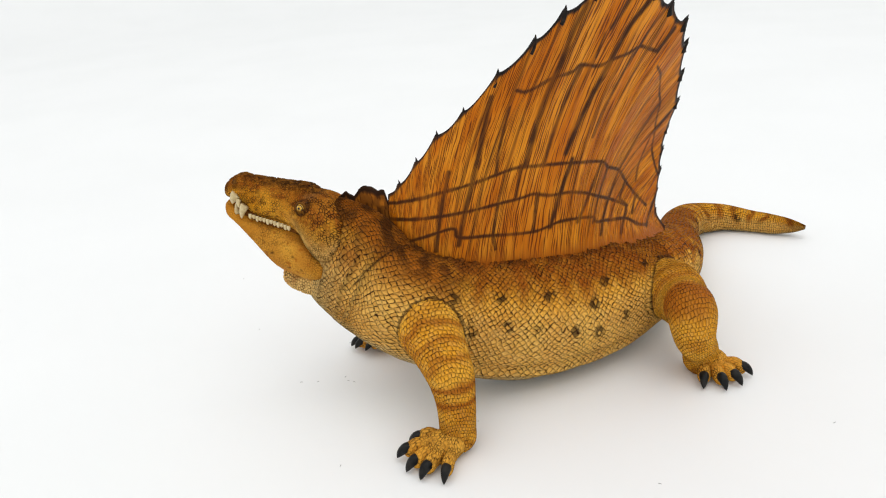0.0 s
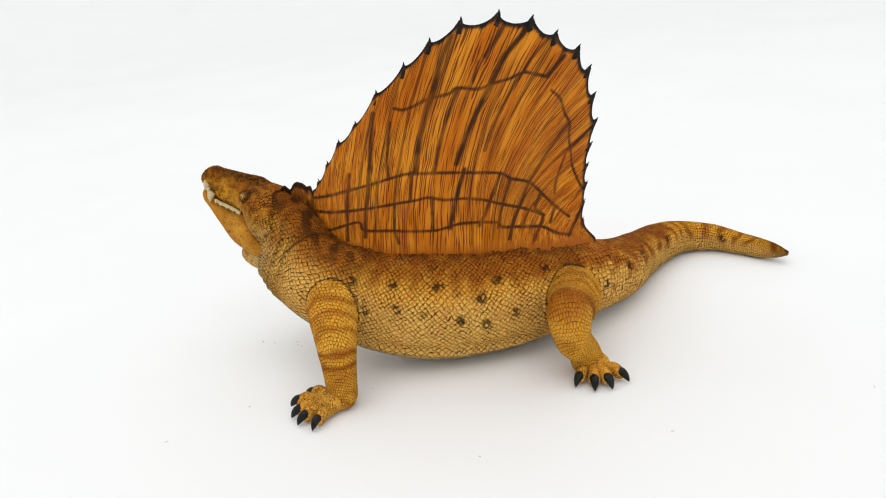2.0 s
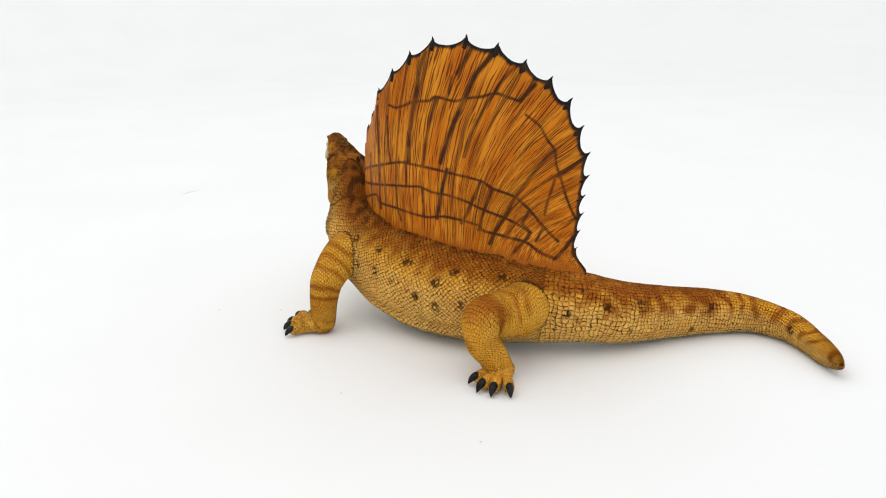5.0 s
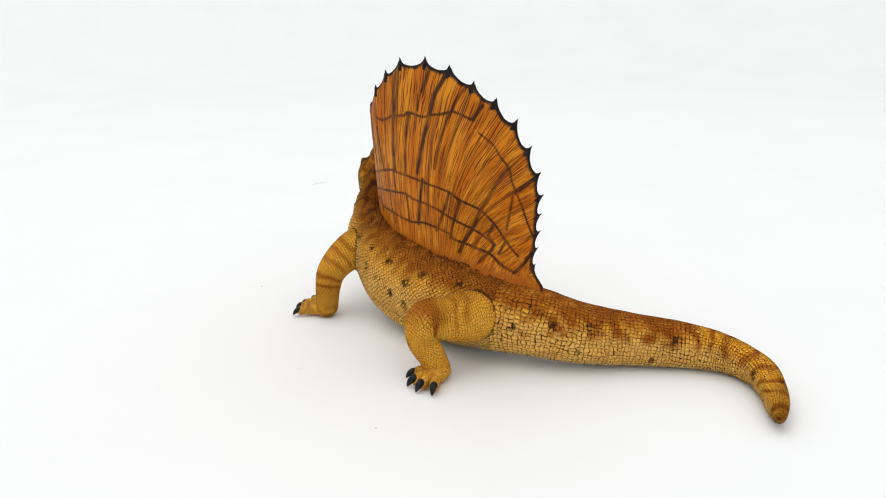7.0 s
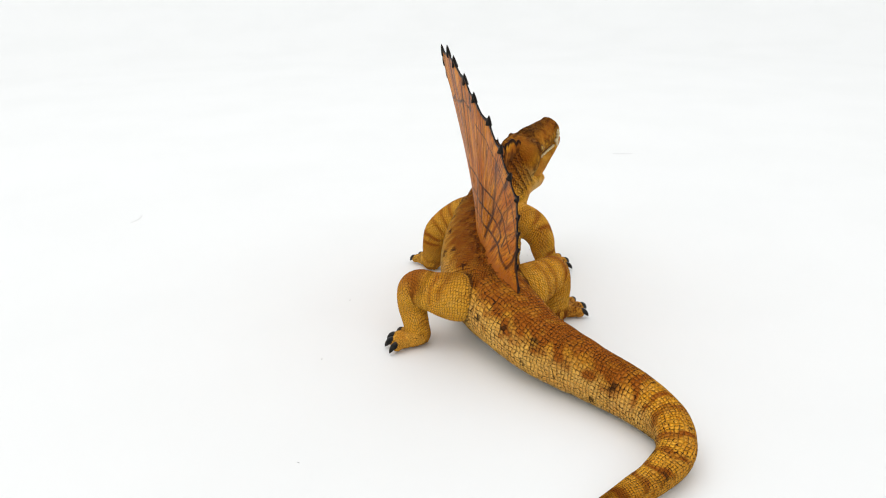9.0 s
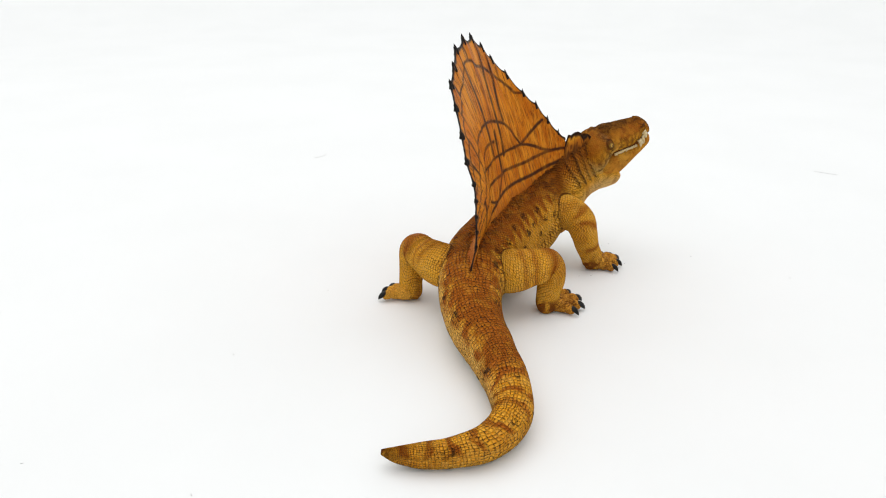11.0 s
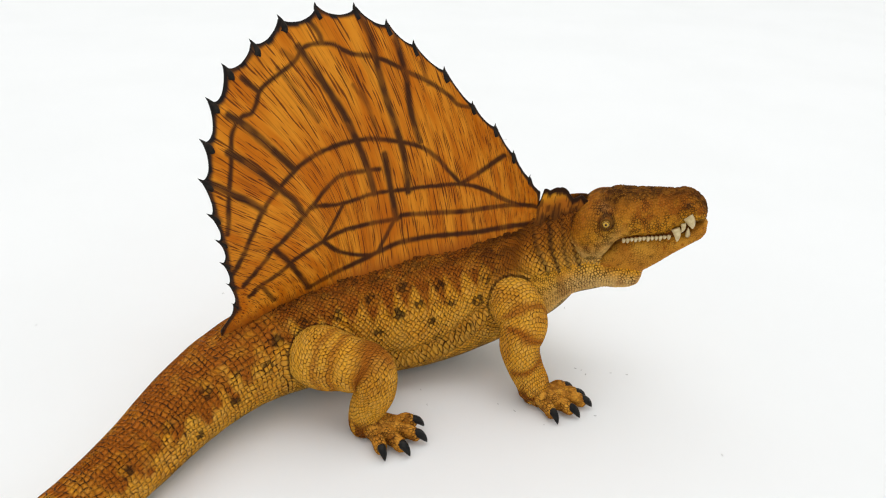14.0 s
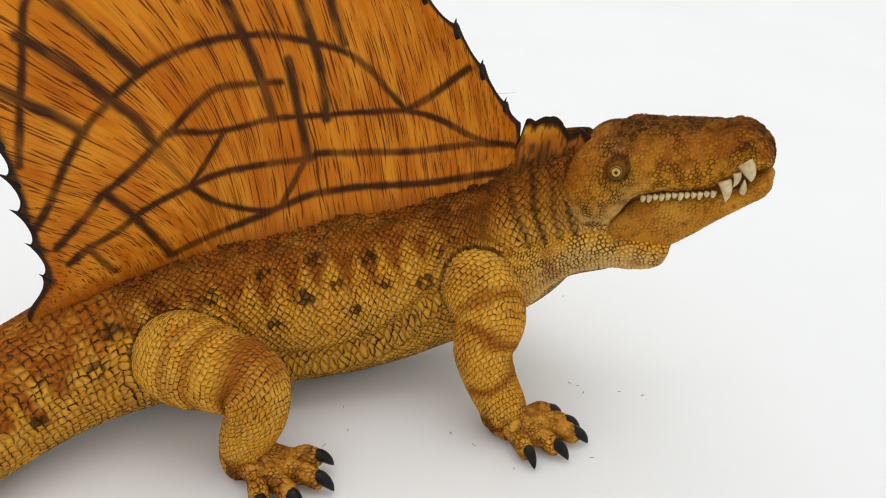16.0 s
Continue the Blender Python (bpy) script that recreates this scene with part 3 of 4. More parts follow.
# ---------------------------------------------------------------- head
SKULL = [head_key(*k) for k in ((-0.0135, 0.0815, 0.0730, 0.0075), (-0.0105, 0.0870, 0.0675, 0.0128), (-0.0060, 0.0925, 0.0640, 0.0158, 0.45), (-0.0005, 0.0962, 0.0645, 0.0152, 0.45), (0.0035, 0.0980, 0.0690, 0.0138, 0.45),
         (0.0080, 0.0986, 0.0758, 0.0118), (0.0150, 0.0990, 0.0790, 0.0102), (0.0230, 0.1000, 0.0808, 0.0093), (0.0295, 0.1009, 0.0828, 0.0087),
         (0.0332, 0.1020, 0.0868, 0.0083), (0.0362, 0.1015, 0.0900, 0.0078), (0.0392, 0.0998, 0.0910, 0.0071), (0.0414, 0.0976, 0.0912, 0.0058), (0.0428, 0.0948, 0.0914, 0.0030), (0.0431, 0.0932, 0.0922, 0.0008))]
JAW = [head_key(*k) for k in ((-0.0045, 0.0630, 0.0600, 0.0060), (-0.0028, 0.0655, 0.0574, 0.0110), (0.0010, 0.0690, 0.0562, 0.0126), (0.0060, 0.0745, 0.0560, 0.0121), (0.0130, 0.0790, 0.0576, 0.0110), (0.0200, 0.0806, 0.0602, 0.0096),
       (0.0270, 0.0820, 0.0668, 0.0085), (0.0340, 0.0843, 0.0747, 0.0077), (0.0395, 0.0880, 0.0798, 0.0069), (0.0428, 0.0896, 0.0822, 0.0052), (0.0444, 0.0888, 0.0842, 0.0024))]


def skull():
    P, u, th, circ = tube(SKULL, 340, 380, power=2.5, way=HEAD_WAY)
    # the top of the skull is narrower than the cheeks
    P = P - HEAD_SIDE * (((P - HEAD_AT) @ HEAD_SIDE) * 0.34 * smooth(0.086, 0.102, P[..., 2]))[..., None]
    n = grid_normals(P)
    rel = P - HEAD_AT
    t, s, z = rel @ HEAD_WAY, np.abs(rel @ HEAD_SIDE), rel[..., 2]
    brow = np.exp(-(((t - 0.003) / 0.006)**2 + ((z - 0.0945) / 0.0028)**2))
    socket = np.exp(-(((t - 0.003) / 0.0036)**2 + ((z - 0.0885) / 0.0034)**2)) * smooth(0.005, 0.009, s)
    snout = np.exp(-(((t - 0.022) / 0.009)**2 + ((z - 0.093) / 0.0035)**2)) * smooth(0.003, 0.007, s)
    nostril = np.exp(-(((t - 0.0352) / 0.0014)**2 + ((z - 0.0980) / 0.0010)**2)) * smooth(0.002, 0.005, s)
    lip = np.interp(t, (0.0, 0.008, 0.0128, 0.021, 0.031), (0.0690, 0.0785, 0.0796, 0.0814, 0.0838))
    rolled = np.exp(-((z - lip - 0.0012) / 0.0011)**2) * smooth(0.004, 0.010, t) * (1 - smooth(0.031, 0.034, t)) * smooth(0.004, 0.007, s)
    cheek = np.exp(-(((t + 0.006) / 0.0055)**2 + ((z - 0.0735) / 0.0060)**2)) * smooth(0.006, 0.010, s)
    fang_root = np.exp(-(((t - 0.031) / 0.0028)**2 + ((z - 0.0875) / 0.0045)**2)) * smooth(0.004, 0.007, s)
    lid = np.exp(-((np.hypot(t - 0.003, z - 0.0890) - 0.0033) / 0.0007)**2) * smooth(0.006, 0.010, s)
    knob = np.exp(-(((t + 0.001) / 0.0026)**2 + ((s - 0.0045) / 0.0035)**2)) * smooth(0.094, 0.097, z)
    P = P + n * (0.0012 * brow - 0.0016 * socket - 0.0009 * snout - 0.0016 * nostril + 0.0007 * rolled + 0.0015 * cheek + 0.0008 * fang_root + 0.0006 * lid + 0.0016 * knob)[..., None]
    Q, wash, pick = scaled_skin(P, u, th, circ, 0.00112, 0.00118, 0.5, 0.85, 0.00060, 11.0, 1.0, 1.3)
    turn = np.minimum(th, 1 - th) * 2
    big, mid = soft_noise(P, 140.0, 5.0), soft_noise(P, 420.0, 6.0)
    rust = np.clip((1 - smooth(0.28, 0.62, turn + 0.25 * (big - 0.5))) * 0.60 + 0.16 + 0.25 * smooth(0.55, 0.7, mid), 0, 0.88)
    crown = 1 - smooth(0.10, 0.34, turn)
    Q = Q + n * (0.0006 * crown * (pick - 0.3) * smooth(-0.004, 0.002, t))[..., None]
    rust = rust * (1 - 0.55 * smooth(0.45, 0.75, turn) * (1 - smooth(0.0, 0.014, t)))
    dark = np.clip(0.66 * (1 - smooth(0.12, 0.32, turn + 0.12 * (mid - 0.5))) * smooth(-0.006, 0.004, t) * (0.6 + 0.5 * pick) + 0.85 * nostril + 0.75 * np.exp(-((np.hypot(t - 0.003, z - 0.0890) - 0.0026) / 0.0010)**2) * smooth(0.006, 0.010, s), 0, 0.9)
    pale = np.clip(0.10 * (mid - 0.4) + 0.42 * smooth(0.40, 0.70, turn) * (1 - smooth(0.002, 0.016, t)) + 0.55 * np.exp(-(((t - 0.001) / 0.003)**2 + ((z - 0.0935) / 0.0016)**2)), 0, 0.8)
    wash = wash * (0.88 + 0.12 * (1 - smooth(0.0, 0.015, t)))
    return Soup().tube(rolled_head(Q), 0, wash=wash, rust=rust, dark=dark, pale=pale).mesh("skull", (SKIN,))


def jaw():
    P, u, th, circ = tube(JAW, 160, 170, power=2.3, way=HEAD_WAY)
    Q, wash, pick = scaled_skin(P, u, th, circ, 0.0011, 0.0012, 0.5, 0.9, 0.00024, 13.0, 0.65)
    big, mid = soft_noise(P, 180.0, 7.0), soft_noise(P, 500.0, 8.0)
    rust = np.clip(0.46 + 0.5 * (big - 0.4) + 0.6 * smooth(0.80, 0.86, mid), 0, 0.8)
    turn = np.minimum(th, 1 - th) * 2
    t = (P - HEAD_AT) @ HEAD_WAY
    # crease shade under the cheek, painted on the jaw's rear upper edge; spots follow
    dark = 0.85 * (1 - smooth(0.10, 0.30, turn)) * (1 - smooth(0.004, 0.012, t)) 
    for at, up in ((0.0100, 0.0680), (0.0060, 0.0625), (0.0132, 0.0628), (0.0200, 0.0690), (0.0240, 0.0735)):
        dark = dark + 0.7 * np.exp(-((t - at + 0.002 * (mid - 0.5))**2 + (P[..., 2] - up)**2) / 0.0006**2)
    return Soup().tube(rolled_head(Q), 0, wash=wash, rust=rust, dark=np.clip(dark + 0.08, 0, 0.85), pale=0.06).mesh("lower_jaw", (SKIN,))


head = part("head", skull(), toy, "ochre head with dark-brown top")
lower_jaw = part("lower_jaw", jaw(), toy, "smooth tan lower jaw")


# added dark tube closing the gap between skull and jaw, coloured as mouth shade
def filler():
    keys = [head_key(0.0060, 0.0800, 0.0740, 0.0070), head_key(0.0200, 0.0830, 0.0770, 0.0066), head_key(0.0320, 0.0880, 0.0810, 0.0056), head_key(0.0372, 0.0925, 0.0860, 0.0036), head_key(0.0382, 0.0915, 0.0880, 0.0010)]
    return Soup().tube(rolled_head(tube(keys, 40, 40)[0]), 0, rust=0.8, dark=0.75).mesh("mouth_filler", (SKIN,))


part("mouth_filler", filler(), lower_jaw, "dark filler standing in for the shade inside the mouth")


def horn(root, tip, r, n=12, around=12, bend=(0, 0, 0), flat=1.0, blunt=0.12, power=1.7):
    """A curved tapering point from root to tip."""
    a, b, k = np.array(root, float), np.array(tip, float), np.array(bend, float)
    f = np.linspace(0, 1, n)[:, None]
    c = a + (b - a) * f + k * (f * (1 - f) * 4)
    rad = r * np.maximum(1 - f[:, 0]**power, 0) + r * blunt * (1 - f[:, 0]**8) * f[:, 0]
    rows = [(*c[i], rad[i], rad[i] * flat, rad[i] * flat) for i in range(n)]
    way = b - a
    up = (0, 0, 1) if abs(way[2]) < 0.8 * np.linalg.norm(way) else (0.8, -0.6, 0)
    return tube(rows, n, around, up)[0]


def head_point(t, s, z):
    return rolled_head(HEAD_AT + HEAD_WAY * t + HEAD_SIDE * s + np.array([0, 0, z]))


for sgn in (1, -1):
    # small cheek teeth, the long canine and the three big front teeth
    for k in range(12):
        t = 0.0113 + 0.00168 * k
        w = np.interp(t, (0.0095, 0.018, 0.026, 0.033), (0.0106, 0.0096, 0.0088, 0.0082))
        z = np.interp(t, (0.0095, 0.018, 0.026, 0.033), (0.0800, 0.0822, 0.0838, 0.0856))
        long = 0.0020 + 0.0004 * math.sin(k * 2.3)
        part("tooth", Soup().tube(horn(head_point(t, sgn * (w - 0.0006), z), head_point(t - 0.0002, sgn * (w - 0.0001), z - long), 0.00076, 10, 10, (0, 0, 0), 1.0, 0.4, 2.4)).mesh("tooth", (TOOTH,)), head)
    for t, s, z, t2, s2, z2, r in ((0.0318, 0.0080, 0.0885, 0.0332, 0.0092, 0.0828, 0.0018), (0.0345, 0.0074, 0.0910, 0.0342, 0.0084, 0.0872, 0.0011),
                                   (0.0358, 0.0058, 0.0935, 0.0386, 0.0064, 0.0885, 0.0023), (0.0380, 0.0030, 0.0945, 0.0400, 0.0036, 0.0908, 0.0019)):
        part("tooth", Soup().tube(horn(head_point(t, sgn * s, z), head_point(t2, sgn * s2, z2), r, 12, 10, HEAD_WAY * 0.0005)).mesh("tooth", (TOOTH,)), head, "long ivory fang")
    part("tooth", Soup().tube(horn(head_point(0.0372, sgn * 0.0058, 0.0845), head_point(0.0368, sgn * 0.0068, 0.0893), 0.0011, 10, 10)).mesh("tooth", (TOOTH,)), lower_jaw)

    # eye: amber ball with a dark pupil and a thin dark ring
    c, way = head_point(0.0030, sgn * 0.0134, 0.0890), HEAD_SIDE * sgn + HEAD_WAY * 0.12 + np.array([0, 0, 0.12])
    way = way / np.linalg.norm(way)
    eye = Soup()
    a = np.linspace(0.02, math.pi - 0.02, 24)
    cap = [(*(c + way * 0.0019 * math.cos(k)), 0.0019 * math.sin(k), 0.0019 * math.sin(k), 0.0019 * math.sin(k)) for k in a]
    eye.tube(tube(cap, 30, 24)[0], 0)
    disc = [(*(c + way * (0.00183 + d)), r, r, r) for d, r in ((0.0, 0.00050), (0.00010, 0.00048), (0.00014, 0.0003), (0.00015, 0.0001))]
    eye.tube(tube(disc, 6, 20)[0], 1)
    a = np.linspace(0, 2 * math.pi, 41)[:-1]
    e1 = np.cross(way, (0, 0, 1.0))
    e1 /= np.linalg.norm(e1)
    e2 = np.cross(e1, way)
    for big, thick, lift, slot in ((0.00135, 0.00018, 0.00130, 1), (0.0020, 0.00055, 0.0005, 2)):
        cc = c + way * lift
        ring = np.stack([cc + (e1 * math.cos(k) + e2 * math.sin(k)) * big for k in a])
        out = (ring - cc) / big
        b = np.linspace(0, 2 * math.pi, 11)[:-1]
        P = ring[:, None] + out[:, None] * (np.cos(b) * thick)[None, :, None] + way[None, None] * (np.sin(b) * thick)[None, :, None]
        P = np.concatenate([P, P[:1]])
        eye.tube(P, slot, rust=0.6, dark=0.78)
    part("eye", eye.mesh("eye", (IRIS, PUPIL, SKIN)), head, "glossy amber eye with dark pupil")


# ---------------------------------------------------------------- legs
def leg(name, keys, stripes, toes, seed, label, foot_rust):
    """One leg: a bent tapering limb, a splayed foot with toes, and a black claw at each toe. keys: x, y, z, radius, radius across."""
    P, u, th, circ = tube([(x, y, z, r, r2, r2) for x, y, z, r, r2 in keys], 280, 260, up=(0.35, 0.9 if keys[1][1] > 0.01 else -0.9, 0.25), power=2.1)
    count = int(2 * round(np.median(circ) / 0.0031))
    Q, uv, lap, pick = lattice_skin(P, u, th, circ, count, np.full(len(P), 0.0016), 0.00042, seed, True)
    big, mid = soft_noise(P, 130.0, seed), soft_noise(P, 380.0, seed + 1)
    rust = 0.12 + 0.26 * smooth(0.50, 0.75, big)
    for s0, wide, strong, side in stripes:
        rust = np.maximum(rust, strong * np.exp(-((u - s0 + 0.004 * (big - 0.5)) / wide)**2) * smooth(0.2, 0.5, 0.5 + 0.5 * np.cos((th - side) * 2 * np.pi) + 0.2 * (mid - 0.5)))
    foot_dirt = (1 - smooth(0.006, 0.013, P[..., 2])) * foot_rust
    limb = Soup().tube(Q, 0, uv, lap, wash=0.80 + 0.2 * smooth(0.35, 0.6, big), rust=np.clip(rust + foot_dirt * smooth(0.35, 0.6, mid), 0, 0.9), pale=0.03, dark=np.clip(0.45 * foot_dirt * smooth(0.45, 0.65, mid), 0, 0.8))
    x, y, z, r, _ = keys[-1]
    ankle = np.array([x, y, 0.0])
    out = []
    for tip_x, tip_y, tip_z, thick in toes:
        tip = np.array([tip_x, tip_y, tip_z])
        way = np.array([tip_x - x, tip_y - y, 0.0])
        far = np.linalg.norm(way)
        way /= far
        knuckle = ankle + way * (far - 0.0085) + np.array([0, 0, 0.0046 + tip_z])
        end = ankle + way * (far - 0.0052) + np.array([0, 0, 0.0031 + tip_z])
        rows = [(*(ankle + np.array([0, 0, 0.0062])), 0.0058, 0.0052, 0.0050), (*(ankle + way * far * 0.28 + np.array([0, 0, 0.0060])), 0.0038, 0.0044, 0.0052),
                (*(ankle + way * (far - 0.0120) + np.array([0, 0, 0.0048 + 0.6 * tip_z])), 0.0025 * thick, 0.0028, 0.0040), (*knuckle, 0.0027 * thick, 0.0030, 0.0036),
                (*end, 0.0026 * thick, 0.0025, 0.0027), (*(end + way * 0.0016), 0.0012, 0.0012, 0.0012)]
        T, tu, tth, tc = tube(rows, 64, 56)
        T2, tw, tp = scaled_skin(T, tu, tth, tc, 0.0013, 0.0013, 0.4, 0.8, 0.00030, seed + 3, 1.0)
        tb = 0.5 * soft_noise(T, 300.0, seed + 6) + 0.5 * soft_noise(T, 900.0, seed + 8)
        toe = Soup().tube(T2, 0, wash=tw, rust=np.clip(foot_rust * (0.62 + 0.9 * (tb - 0.5)), 0, 0.9), dark=0.4 * foot_rust * smooth(0.42, 0.7, tb), pale=0.1)
        out.append(("toe", toe.mesh("toe", (SKIN,))))
        root = end - way * 0.0016 + np.array([0, 0, 0.0006])
        out.append(("claw", Soup().tube(horn(root, tip - way * 0.0003 + np.array([0, 0, 0.0004]), (0.0022 if y > 0.01 else 0.0020) * thick, 20, 16, (0, 0, 0.0020), 1.0, 0.40, 1.9)).mesh("claw", (CLAW,))))
    ob = part(name, limb.mesh(name, (SKIN_ROWS,)), toy, label)
    for kind, me in out:
        part(kind, me, ob, "glossy black claw" if kind == "claw" else "")
    return ob


leg("front_leg", FRONT_LEFT,
    ((0.021, 0.0017, 0.75, 0.0), (0.0275, 0.0015, 0.65, 0.1), (0.034, 0.0015, 0.65, 0.1), (0.0415, 0.0017, 0.9, 0.1), (0.0475, 0.0018, 0.9, 0.1)),
    ((0.1044, 0.0732, 0.0005, 0.9), (0.1115, 0.0668, 0.0005, 1.0), (0.1148, 0.0601, 0.0006, 1.0), (0.1155, 0.0515, 0.0015, 1.0), (0.1085, 0.0465, 0.0025, 0.95)),
    21.0, "ochre scaly front leg with rust bands", 0.45)
leg("front_leg", FRONT_RIGHT,
    ((0.020, 0.0022, 0.8, 0.0), (0.0290, 0.0022, 0.9, 0.0), (0.0420, 0.0024, 0.85, 0.0)),
    ((0.1033, -0.0310, 0.0025, 0.95), (0.1068, -0.0375, 0.0015, 1.0), (0.1075, -0.0425, 0.0005, 1.0), (0.0983, -0.0481, 0.0005, 1.0), (0.0866, -0.0495, 0.0005, 0.9)),
    27.0, "ochre scaly front leg with rust bands", 0.85)
leg("hind_leg", HIND_LEFT,
    ((0.030, 0.0020, 0.6, 0.0), (0.036, 0.0018, 0.65, 0.0), (0.0480, 0.0042, 0.95, 0.0)),
    ((-0.0445, 0.0718, 0.0008, 0.95), (-0.0352, 0.0756, 0.0005, 1.0), (-0.0268, 0.0752, 0.0005, 1.0), (-0.0188, 0.0700, 0.0008, 0.95)),
    33.0, "ochre scaly hind leg with rust knee patch", 0.4)
leg("hind_leg", HIND_RIGHT,
    ((0.026, 0.0022, 0.6, 0.0), (0.033, 0.0022, 0.65, 0.0), (0.0437, 0.0042, 0.95, 0.0)),
    ((0.0282, -0.0360, 0.0025, 0.95), (0.0270, -0.0445, 0.0008, 1.0), (0.0175, -0.0507, 0.0005, 1.0), (0.0066, -0.0508, 0.0005, 0.95)),
    39.0, "ochre scaly hind leg with rust knee patch", 0.9)

# ---------------------------------------------------------------- sail
# Foot of the sail along the back, from the neck to the hips, and the tips of its rays: x, y, z.
SAIL_FOOT = [(0.0925, 0.0030, 0.0690), (0.0800, 0.0112, 0.0600), (0.0550, 0.0168, 0.0562), (0.0300, 0.0177, 0.0528), (0.0000, 0.0150, 0.0500),
             (-0.0250, 0.0100, 0.0465), (-0.0450, 0.0010, 0.0430), (-0.0560, -0.0045, 0.0400)]
# Tip of each ray, the foot x it springs from, and how far its point stands out.
SAIL_RAYS = [
    (0.0920, 0.0015, 0.0925, 0.0925, 0.0), (0.0890, 0.0060, 0.0980, 0.0895, 0.6), (0.0830, 0.0125, 0.1080, 0.0865, 0.8), (0.0760, 0.0190, 0.1190, 0.0830, 0.8), (0.0670, 0.0255, 0.1280, 0.0790, 0.8),
    (0.0560, 0.0340, 0.1420, 0.0740, 1.0), (0.0430, 0.0390, 0.1530, 0.0660, 1.0), (0.0310, 0.0400, 0.1620, 0.0570, 1.1), (0.0170, 0.0400, 0.1690, 0.0470, 1.3), (0.0000, 0.0360, 0.1700, 0.0340, 1.4),
    (-0.0160, 0.0320, 0.1660, 0.0200, 1.2), (-0.0280, 0.0260, 0.1580, 0.0135, 1.1), (-0.0395, 0.0210, 0.1500, 0.0085, 1.2), (-0.0468, 0.0133, 0.1392, 0.0045, 1.4), (-0.0507, 0.0070, 0.1250, 0.0015, 1.2),
    (-0.0528, 0.0022, 0.1110, -0.0010, 1.0), (-0.0511, -0.0020, 0.0980, -0.0060, 0.9), (-0.0492, -0.0028, 0.0870, -0.0130, 0.8), (-0.0485, -0.0030, 0.0770, -0.0220, 0.7), (-0.0470, -0.0030, 0.0670, -0.0310, 0.6),
    (-0.0460, -0.0025, 0.0570, -0.0400, 0.5), (-0.0520, -0.0030, 0.0455, -0.0520, 0.0)]


def sail_frame(nq):
    """Foot and rim points for nq rays, evenly spread between the ray tips; how far the rim falls in between the tips."""
    rays = np.array(SAIL_RAYS)
    q = np.linspace(0, len(rays) - 1, nq)
    i = np.minimum(q.astype(int), len(rays) - 2)
    f = q - i
    k = np.arange(len(rays))
    pad = np.vstack([2 * rays[0] - rays[1], rays, 2 * rays[-1] - rays[-2]])
    a, b, c, d = pad[i], pad[i + 1], pad[i + 2], pad[i + 3]
    g = f[:, None]
    curve = 0.5 * (2 * b + (c - a) * g + (2 * a - 5 * b + 4 * c - d) * g**2 + (3 * b - a - 3 * c + d) * g**3)
    fx = curve[:, 3]
    foot, _ = spline(SAIL_FOOT, 200)
    order = foot[::-1]
    base = np.stack([np.interp(fx, order[:, 0], order[:, j]) for j in range(3)], axis=1)
    near = np.minimum(f, 1 - f)
    dip = 1 - np.exp(-near / 0.19)
    return base, curve[:, :3], dip * np.interp(q, k, rays[:, 4]), q


def near_lines(X, Z, lines):
    """0..1 paint where (X, Z) lies on one of the brushed lines; each line: half width, strength and x, z pairs in millimetres."""
    out = np.zeros_like(X)
    wob = 0.00035 * (soft_noise(np.stack([X, Z, 0 * X], -1), 420.0, 4.0) - 0.5)
    for half, strength, *pts in lines:
        p = np.array(pts, float).reshape(-1, 2) / 1000
        p, _ = spline(np.column_stack([p, 0 * p[:, :1]]), 12 * len(p))
        d = np.full(X.shape, 1e9)
        for (x0, z0, _), (x1, z1, _) in zip(p[:-1], p[1:]):
            dx, dz = x1 - x0, z1 - z0
            t = np.clip(((X - x0) * dx + (Z - z0) * dz) / (dx * dx + dz * dz + 1e-12), 0, 1)
            d = np.minimum(d, (X - x0 - t * dx)**2 + (Z - z0 - t * dz)**2)
        out = np.maximum(out, strength * (1 - smooth(half * 0.0004, half * 0.0014, np.sqrt(d) + wob)))
    return out


BARS_LEFT, BARS_RIGHT = [], []


def stroke(side, half, strength, *points):
    """One brushed line on a face of the sail: half width, strength, and x, z pairs in millimetres."""
    side.append((half, strength, *points))


stroke(BARS_LEFT, 0.88, 0.92, 48.9, 134.5, 43.6, 133.4, 33.2, 136.8, 23.9, 137.8, 19.8, 139.8, 10.4, 138, 2.6, 139.6, -4.9, 140.6, -11.6, 142.4, -17.8, 140.4, -23.4, 138.4)
stroke(BARS_LEFT, 0.77, 0.92, -25.6, 131.6, -30.8, 126.2, -33.7, 118.5, -36.8, 112.4, -36.9, 104.7, -38.5, 95.8, -40.2, 86.7, -43.8, 77.8, -45.6, 74.6)
stroke(BARS_LEFT, 0.88, 0.92, 93.6, 88.6, 73.4, 96, 56, 100.5, 45.9, 102.2, 35.1, 101, 25.5, 99.7, 14.5, 97.8, 1, 94.6, -4.6, 90.4, -14.6, 85.4, -21.5, 77.8, -29.1, 68.9, -36.9, 61.2)
stroke(BARS_LEFT, 0.88, 0.92, 93.6, 82.1, 71.5, 85.5, 57, 87.2, 44.1, 88.2, 37.2, 88.6, 29.2, 86.1, 19.4, 85.2, 10.1, 82.5, -1.7, 76.8, -11.8, 71.6, -19.5, 67.2, -22.6, 65.3)
stroke(BARS_LEFT, 0.88, 0.92, 94.9, 70.6, 73.1, 78.8, 69.8, 74.6, 58.1, 73.4, 47.2, 72, 34.9, 70.7, 24.4, 72.3, 14.5, 71.4, 3.5, 68.8, 1.4, 65.9, -9.9, 62.5, -21, 59.8, -28.9, 54.8, -36.8, 51.6)
